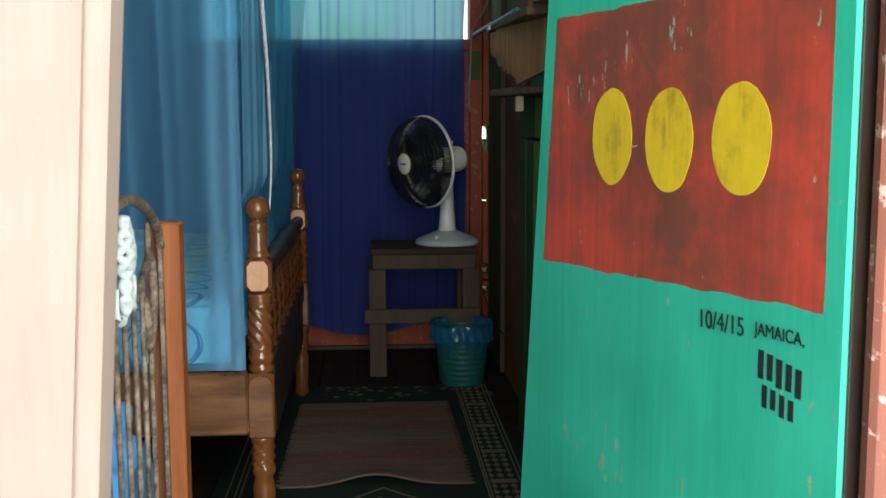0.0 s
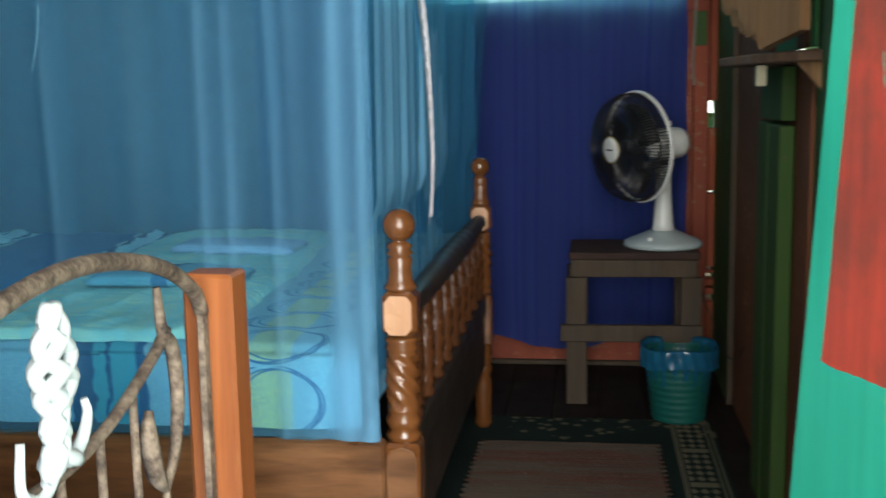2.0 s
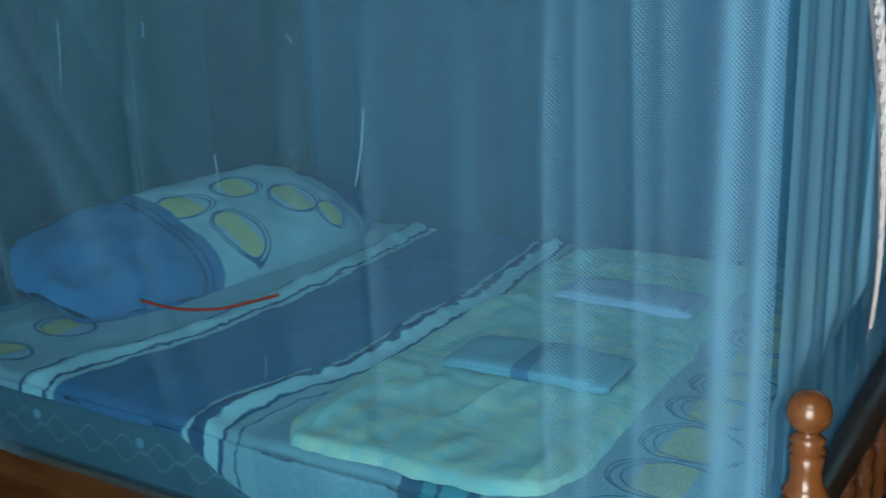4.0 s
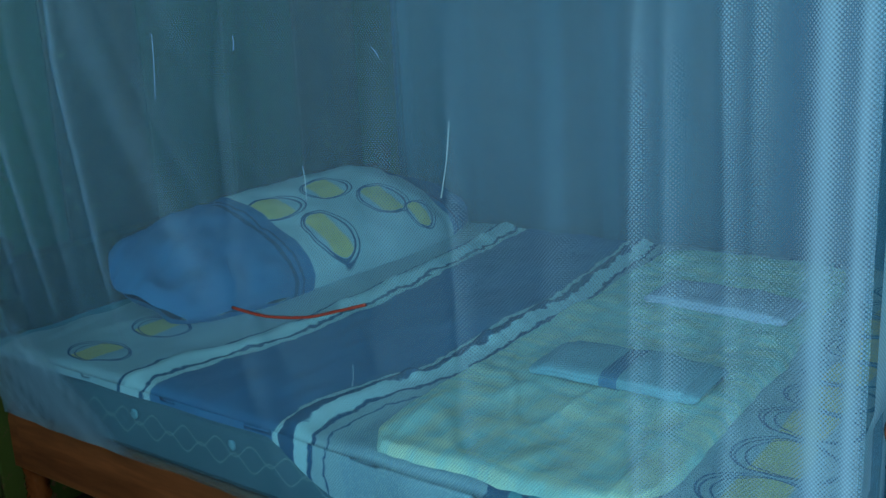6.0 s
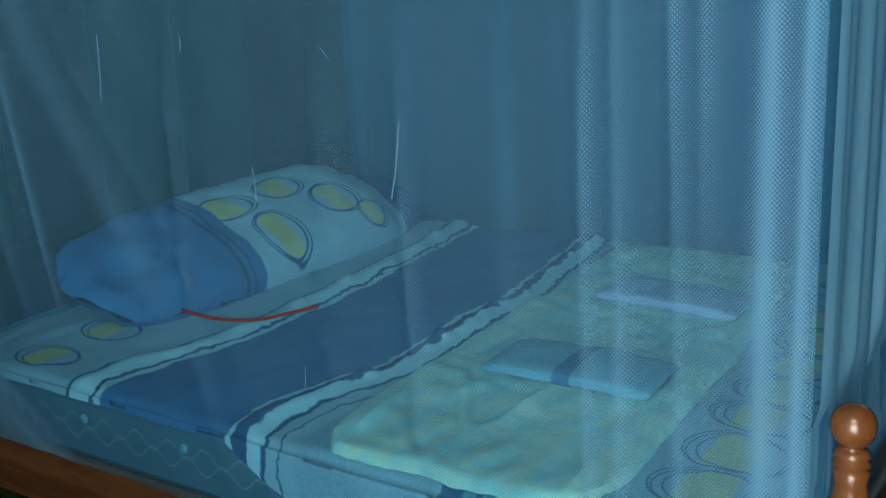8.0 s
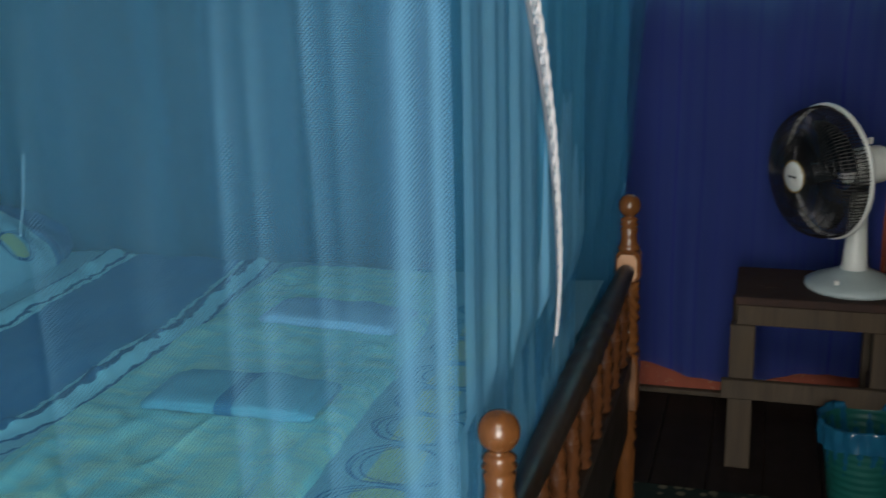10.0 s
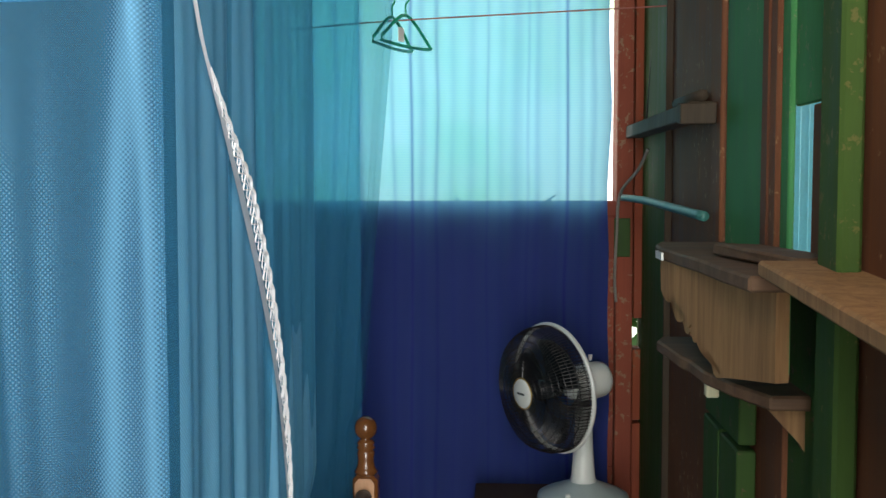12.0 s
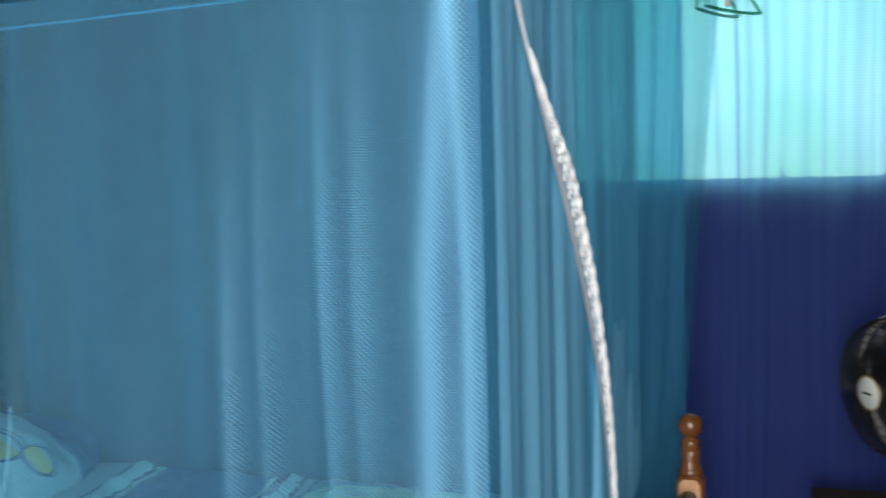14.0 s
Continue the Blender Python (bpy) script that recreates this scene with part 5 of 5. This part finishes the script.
def rag_f(u, v):
    jag = 0.008 * math.sin(v * 160) + 0.006 * nz(v * 60, 1)
    x = -0.548 + 0.57 * u + (jag if u > 0.98 or u < 0.02 else 0) + 0.03 * (v - 0.5) * (u - 0.5) * -1
    y = 4.05 + 0.93 * v
    z = 0.0115 + 0.002 * nz(u * 9, v * 9) + 0.035 * math.exp(-(((u - 0.5) / 0.2) ** 2) - ((v - 0.0) / 0.1) ** 2) + 0.001 * math.sin(v * 330)
    return (x, y, z), (x, y)


def rag_print():
    n = Nodes("woven_rag_rug")
    p = n.xyz()
    st = n.noise(1.0, 4, n.xyz((3.0, 75, 1)), 0.7)
    big = n.noise(1.0, 2, n.xyz((0.8, 7, 1)), 0.5)
    fl = n.noise(120, 3, p)
    col = n.ramp(n.m("ADD", n.m("MULTIPLY", st, 0.55), n.m("MULTIPLY", big, 0.45)), (0.3, (0.07, 0.03, 0.025)), (0.45, (0.13, 0.06, 0.045)), (0.55, (0.1, 0.09, 0.07)), (0.7, (0.19, 0.12, 0.09)))
    col = n.mix(n.m("MULTIPLY", n.ramp(fl, (0.62, 0.0), (0.72, 1.0)), 0.6), col, (0.25, 0.22, 0.18))
    n.bump(n.m("ADD", st, fl), 0.6, 0.004)
    return n.done(col, 0.95, 0, 0.1)


rb = sheet(40, 120, rag_f)
rag = obj("rag_rug", rb, rag_print(), smooth=True)
bmc = bmesh.new()
bmc.from_mesh(rag.data)
bmesh.ops.solidify(bmc, geom=bmc.faces[:], thickness=0.005)
bmc.to_mesh(rag.data)
bmc.free()
tagged(rag, "brown striped woven rag rug lying on the carpet", "rug")


# ---- iron bed end with the wooden post ----
IX = -0.61
iron = thing("iron_bed_end", "rusty iron bed end with an arched top and thin bars", "bed end")
LEAN_IN = Matrix.Translation((IX, 2.45, 0)) @ Matrix.Rotation(radians(3.4), 4, "Z") @ Matrix.Translation((-IX, -2.45, 0))
iron.matrix_basis = LEAN_IN
ARCH = [(2.03, 0.0), (2.03, 0.6), (2.05, 0.76), (2.1, 0.85), (2.2, 0.92), (2.3, 0.955), (2.42, 0.977), (2.54, 0.981), (2.66, 0.966), (2.76, 0.94), (2.835, 0.905), (2.862, 0.875)]
part("arch", tube(smooth_path([(IX, y, z) for y, z in ARCH[2:]], 7), 0.0085, 10), IRON, iron, "thick rust-stained arched rod", True)
part("side_upright", box(IX - 0.004, IX + 0.004, 2.853, 2.872, 0.0, 0.885, 0.001), IRON, iron)
part("side_upright", tube([(IX, 2.05, 0.765), (IX, 2.04, 0.6), (IX, 2.094, 0.0)], 0.011, 8), IRON, iron)
CURVE = [(2.06, 0.905), (2.16, 0.882), (2.26, 0.857), (2.34, 0.838), (2.42, 0.827), (2.5, 0.823), (2.57, 0.83), (2.64, 0.846), (2.71, 0.868), (2.74, 0.884)]
cpts = smooth_path([(IX, y, z) for y, z in CURVE], 6)
part("curved_rail", tube(cpts, 0.0065, 8, squash=0.6), IRON, iron, "", True)


def curve_z(y):
    for (a, za), (b_, zb_) in zip(CURVE, CURVE[1:]):
        if a <= y <= b_:
            return za + (zb_ - za) * (y - a) / (b_ - a)
    return 0.85


for k, y in enumerate((2.13, 2.225, 2.32, 2.405, 2.48, 2.56, 2.64)):
    part("bar", tube([(IX, y, 0.3), (IX, y + 0.002, 0.6), (IX, y, curve_z(y))], 0.0042, 8), IRON, iron, "", True)
part("bar", tube([(IX, 2.715, 0.3), (IX, 2.715, 0.72)], 0.0042, 8), IRON, iron)
part("leaf_loop", tube(smooth_path([(IX, 2.715, 0.72), (IX, 2.75, 0.755), (IX, 2.765, 0.81), (IX, 2.755, 0.86), (IX, 2.73, 0.885), (IX, 2.72, 0.93)], 6), [0.004 + 0.004 * math.sin(math.pi * k / 30) for k in range(31)], 8), IRON, iron, "", True)
part("leaf_loop", tube(smooth_path([(IX, 2.715, 0.72), (IX, 2.69, 0.745), (IX, 2.675, 0.79), (IX, 2.68, 0.815)], 6), [0.004 + 0.006 * math.sin(math.pi * k / 18) for k in range(19)], 8), IRON, iron, "", True)
part("lower_rail", box(IX - 0.012, IX + 0.012, 2.06, 2.855, 0.285, 0.31, 0.002), IRON, iron)

post = obj("wooden_post", box(-0.668, -0.606, 2.885, 2.94, 0.0, 0.914, 0.004, 0.001, 5), POST_WOOD)
tagged(post, "short orange-brown wooden post behind the iron bed end", "post")

Y0, Z0 = 2.475, 0.962
tassel = thing("yarn_ornament", "knotted white yarn ornament hung on the iron arch", "ornament")
CROCHET = ((0.0, 0.004), (0.012, 0.012), (0.028, 0.02), (0.045, 0.027), (0.058, 0.027), (0.072, 0.02), (0.082, 0.01), (0.09, 0.011), (0.098, 0.014), (0.106, 0.009), (0.118, 0.013), (0.128, 0.03))


def crochet_half(d):
    for (a, ra), (c, rc) in zip(CROCHET, CROCHET[1:]):
        if a <= d <= c:
            return ra + (rc - ra) * (d - a) / (c - a)
    return CROCHET[-1][1]


for k in range(6):
    ph = k * math.pi / 3
    pts = []
    for i in range(49):
        d = 0.128 * i / 48
        h = crochet_half(d)
        a = ph + d * (95 if k % 2 else -95)
        pts.append((IX + 0.35 * h * math.sin(a) + 0.004, Y0 + h * math.cos(a) * 0.86 - 0.06 * d, Z0 - d))
    part("strand", tube(pts, 0.0066, 7), WHITE_YARN, tassel, "", True)
for sgn, lift in ((-1, 0.03), (1, 0.045)):
    q = [(0.0, -0.118), (0.02, -0.133 + 0.006 * sgn), (0.042, -0.128 + 0.01 * sgn), (0.054, -0.112 + 0.012 * sgn), (0.05, -0.1 + lift * 0.3)]
    part("curl", tube(smooth_path([(IX + 0.004, Y0 + sgn * a - 0.008, Z0 + c) for a, c in q], 5), [0.0075 - 0.0002 * k for k in range(21)], 7), WHITE_YARN, tassel, "", True)


def heap_f(u, v):
    a, c = 2 * math.pi * u, v * math.pi / 2
    k = 1 + 0.22 * nz(math.cos(a) * 2, math.sin(a) * 2, c * 2) + 0.08 * math.sin(a * 11 + c * 6)
    return (-0.745 + 0.085 * k * math.cos(a) * math.cos(c) ** 0.6, 2.58 + 0.32 * k * math.sin(a) * math.cos(c) ** 0.6, 0.49 + 0.16 * k * math.sin(c)), (u, v)


cot = thing("iron_cot", "low iron cot behind the front wall", "cot")
part("base", box(-2.3, -0.66, 2.12, 2.98, 0.28, 0.33, 0.004), IRON, cot)
part("cot_mattress", box(-2.3, -0.66, 2.12, 2.98, 0.332, 0.5, 0.03), TOWEL_BAND, cot)
for x in (-2.25, -0.75):
    for y in (2.16, 2.94):
        part("leg", lathe([(0.0, 0.014), (0.28, 0.014)], 10, at=(x, y, 0)), IRON, cot)
tagged(obj("blue_cloth", sheet(70, 20, heap_f), BLUE_CLOTH, smooth=True), "crumpled bright blue cloth heaped on the cot", "cloth")


# ---- shelves and small things on the east wall ----
def scalloped(pts, steps=5):
    out = []
    for (x0, z0), (x1, z1) in zip(pts, pts[1:]):
        for k in range(steps):
            t = k / steps
            bow = math.sin(math.pi * t) * 0.016
            d = math.hypot(x1 - x0, z1 - z0) or 1
            out.append((x0 + (x1 - x0) * t - bow * (z1 - z0) / d, z0 + (z1 - z0) * t + bow * (x1 - x0) / d))
    return out + [pts[-1]]


shelf = thing("bracket_shelf", "weathered double bracket shelf with scalloped edges", "shelf")
TOPZ = 1.372
b = bmesh.new()
ring = [(0.305, 3.9), (0.16, 3.9), (0.15, 4.05), (0.147, 4.2), (0.135, 4.36), (0.132, 4.44), (0.125, 4.52), (0.132, 4.62), (0.16, 4.72), (0.305, 4.72)]
lo = [b.verts.new((x, y, TOPZ)) for x, y in ring]
hi = [b.verts.new((x, y, TOPZ + 0.024)) for x, y in ring]
b.faces.new(lo), b.faces.new(hi[::-1])
for k in range(len(ring)):
    b.faces.new((lo[k - 1], hi[k - 1], hi[k], lo[k]))
bmesh.ops.recalc_face_normals(b, faces=b.faces)
bmesh.ops.bevel(b, geom=b.edges[:], offset=0.004, segments=1, affect="EDGES")
part("upper_board", b, OLD_DARK, shelf, "dusty thick upper board")
L = math.hypot(0.262 - 0.13, 3.9 - 4.53)
place = Matrix.Translation((0.13, 4.53, 0)) @ Matrix.Rotation(math.atan2(3.9 - 4.53, 0.262 - 0.13), 4, "Z")
prof = [(0.0, TOPZ), (0.2, TOPZ), (0.2, 1.24)] + scalloped([(0.2, 1.24), (0.165, 1.25), (0.125, 1.262), (0.066, 1.287), (0.083, 1.301), (0.004, 1.31)], 5)[1:]
part("bracket", outline_board(prof, 0.022, place), OLD_WOOD, shelf, "scalloped sawn bracket board")
prof = [(0.14, TOPZ), (0.56, TOPZ), (0.56, 1.226), (0.37, 1.2)]
prof += scalloped([(0.37, 1.2), (0.318, 1.222), (0.325, 1.231), (0.247, 1.25), (0.232, 1.272), (0.2, 1.285), (0.205, 1.3), (0.14, 1.32)], 5)[1:]
part("bracket", outline_board(prof, 0.022, place @ Matrix.Translation((0, -0.026, 0))), OLD_WOOD, shelf, "scalloped sawn bracket board")
LOWZ = 1.165
b = bmesh.new()
ring = [(0.305, 4.06), (0.235, 4.06), (0.2, 4.16), (0.17, 4.28), (0.165, 4.4), (0.155, 4.44), (0.148, 4.56), (0.14, 4.64), (0.16, 4.7), (0.26, 4.7), (0.305, 4.6)]
lo = [b.verts.new((x, y, LOWZ)) for x, y in ring]
hi = [b.verts.new((x, y, LOWZ + 0.024)) for x, y in ring]
b.faces.new(lo), b.faces.new(hi[::-1])
for k in range(len(ring)):
    b.faces.new((lo[k - 1], hi[k - 1], hi[k], lo[k]))
bmesh.ops.recalc_face_normals(b, faces=b.faces)
bmesh.ops.bevel(b, geom=b.edges[:], offset=0.004, segments=1, affect="EDGES")
part("lower_board", b, OLD_DARK, shelf, "dark worn lower board")
part("lower_bracket", outline_board([(0, 0), (0.07, 0), (0.07, -0.085), (0.055, -0.06)], 0.02, Matrix.Translation((0.236, 4.09, LOWZ))), OLD_WOOD, shelf)
part("paper_tag", box(0.118, 0.122, 4.44, 4.52, 1.376, 1.39, 0), WHITE_TAG, shelf, "white paper label")
part("block", box(0.2, 0.225, 4.4, 4.425, LOWZ - 0.05, LOWZ, 0.003), PALE, shelf, "pale wooden block")

plank = obj("loose_plank", box(0.0, 0.15, 0.0, 0.95, 0.0, 0.024, 0.004, 0.0015, 2), OLD_WOOD)
plank.matrix_basis = pose(0.15, 2.93, 1.352, 2.75, 0, -1)
tagged(plank, "weathered loose plank resting on the bracket shelf", "plank")
chip = obj("wood_offcut", box(-0.04, 0.05, -0.18, 0.18, 0.0, 0.018, 0.004, 0.004, 6), OLD_DARK)
chip.matrix_basis = pose(0.25, 4.12, TOPZ + 0.0275, 0, 0, 8)
tagged(chip, "dark splintered board lying on the upper shelf", "offcut")

hose = obj("hose_piece", tube(smooth_path([(0.21, 5.93, 1.47), (0.225, 5.5, 1.47), (0.232, 5.05, 1.462), (0.233, 4.62, 1.455)], 8), 0.011, 12), PVC, smooth=True)
tagged(hose, "teal plastic hose piece sticking out by the window", "hose")
cord2 = obj("tied_cord", tube(smooth_path([(0.25, 5.6, 1.62), (0.235, 5.7, 1.56), (0.2, 5.88, 1.48), (0.195, 5.92, 1.35), (0.19, 5.925, 1.2), (0.195, 5.925, 1.12)], 8), 0.005, 7), ROPE, smooth=True)
tagged(cord2, "frayed grey cord tied round the window post", "cord")
wire = obj("hanging_wire", tube(smooth_path([(0.3, 5.9, 2.3), (0.29, 5.8, 2.0), (0.285, 5.85, 1.8), (0.283, 5.9, 1.68)], 8), 0.0035, 6), BLACK, smooth=True)
tagged(wire, "thin black cable hanging beside the window", "cable")
cable = obj("fan_cable", tube(smooth_path([(0.16, 5.72, 0.5), (0.28, 5.3, 0.2), (0.325, 5.1, 0.6), (0.328, 5.0, 1.0), (0.329, 4.98, 1.16)], 8), 0.0025, 6), BLACK, smooth=True)
tagged(cable, "thin black cable running up the wall boards", "cable")
tube_b = bmesh.new()
tube([(0.27, 5.2, 1.728), (0.272, 4.86, 1.726)], 0.014, 12, tube_b)
tagged(obj("short_pipe", tube_b, STOOL_WOOD, smooth=True), "short grey pipe lying on the wall rail", "pipe")


def hanger(x, y, z, turn, label):
    h = thing("clothes_hanger", label, "hanger", "clothes hangers on the line", at=(x, y, z), turn=turn)
    part("frame", tube(smooth_path([(-0.13, 0, -0.09), (0, 0, -0.02), (0.13, 0, -0.09), (0.135, 0, -0.105), (0, 0, -0.11), (-0.135, 0, -0.105)], 6), 0.005, 8, closed=True), GREEN_PLASTIC, h, "", True)
    part("hook", tube(smooth_path([(0, 0, -0.02), (0, 0, 0.01), (0.018, 0, 0.028), (0.0, 0, 0.045), (-0.018, 0, 0.03)], 6), 0.003, 7), GREEN_PLASTIC, h, "", True)
    return h


hg = hanger(-0.47, 5.5, 2.03, 64, "green plastic clothes hanger on the cord")
part("paper_tag", box(-0.05, -0.02, -0.006, -0.004, -0.1, -0.06, 0), WHITE_TAG, hg, "small white tag")
hanger(-0.51, 5.5, 2.025, 72, "dark-looking green clothes hanger on the cord")
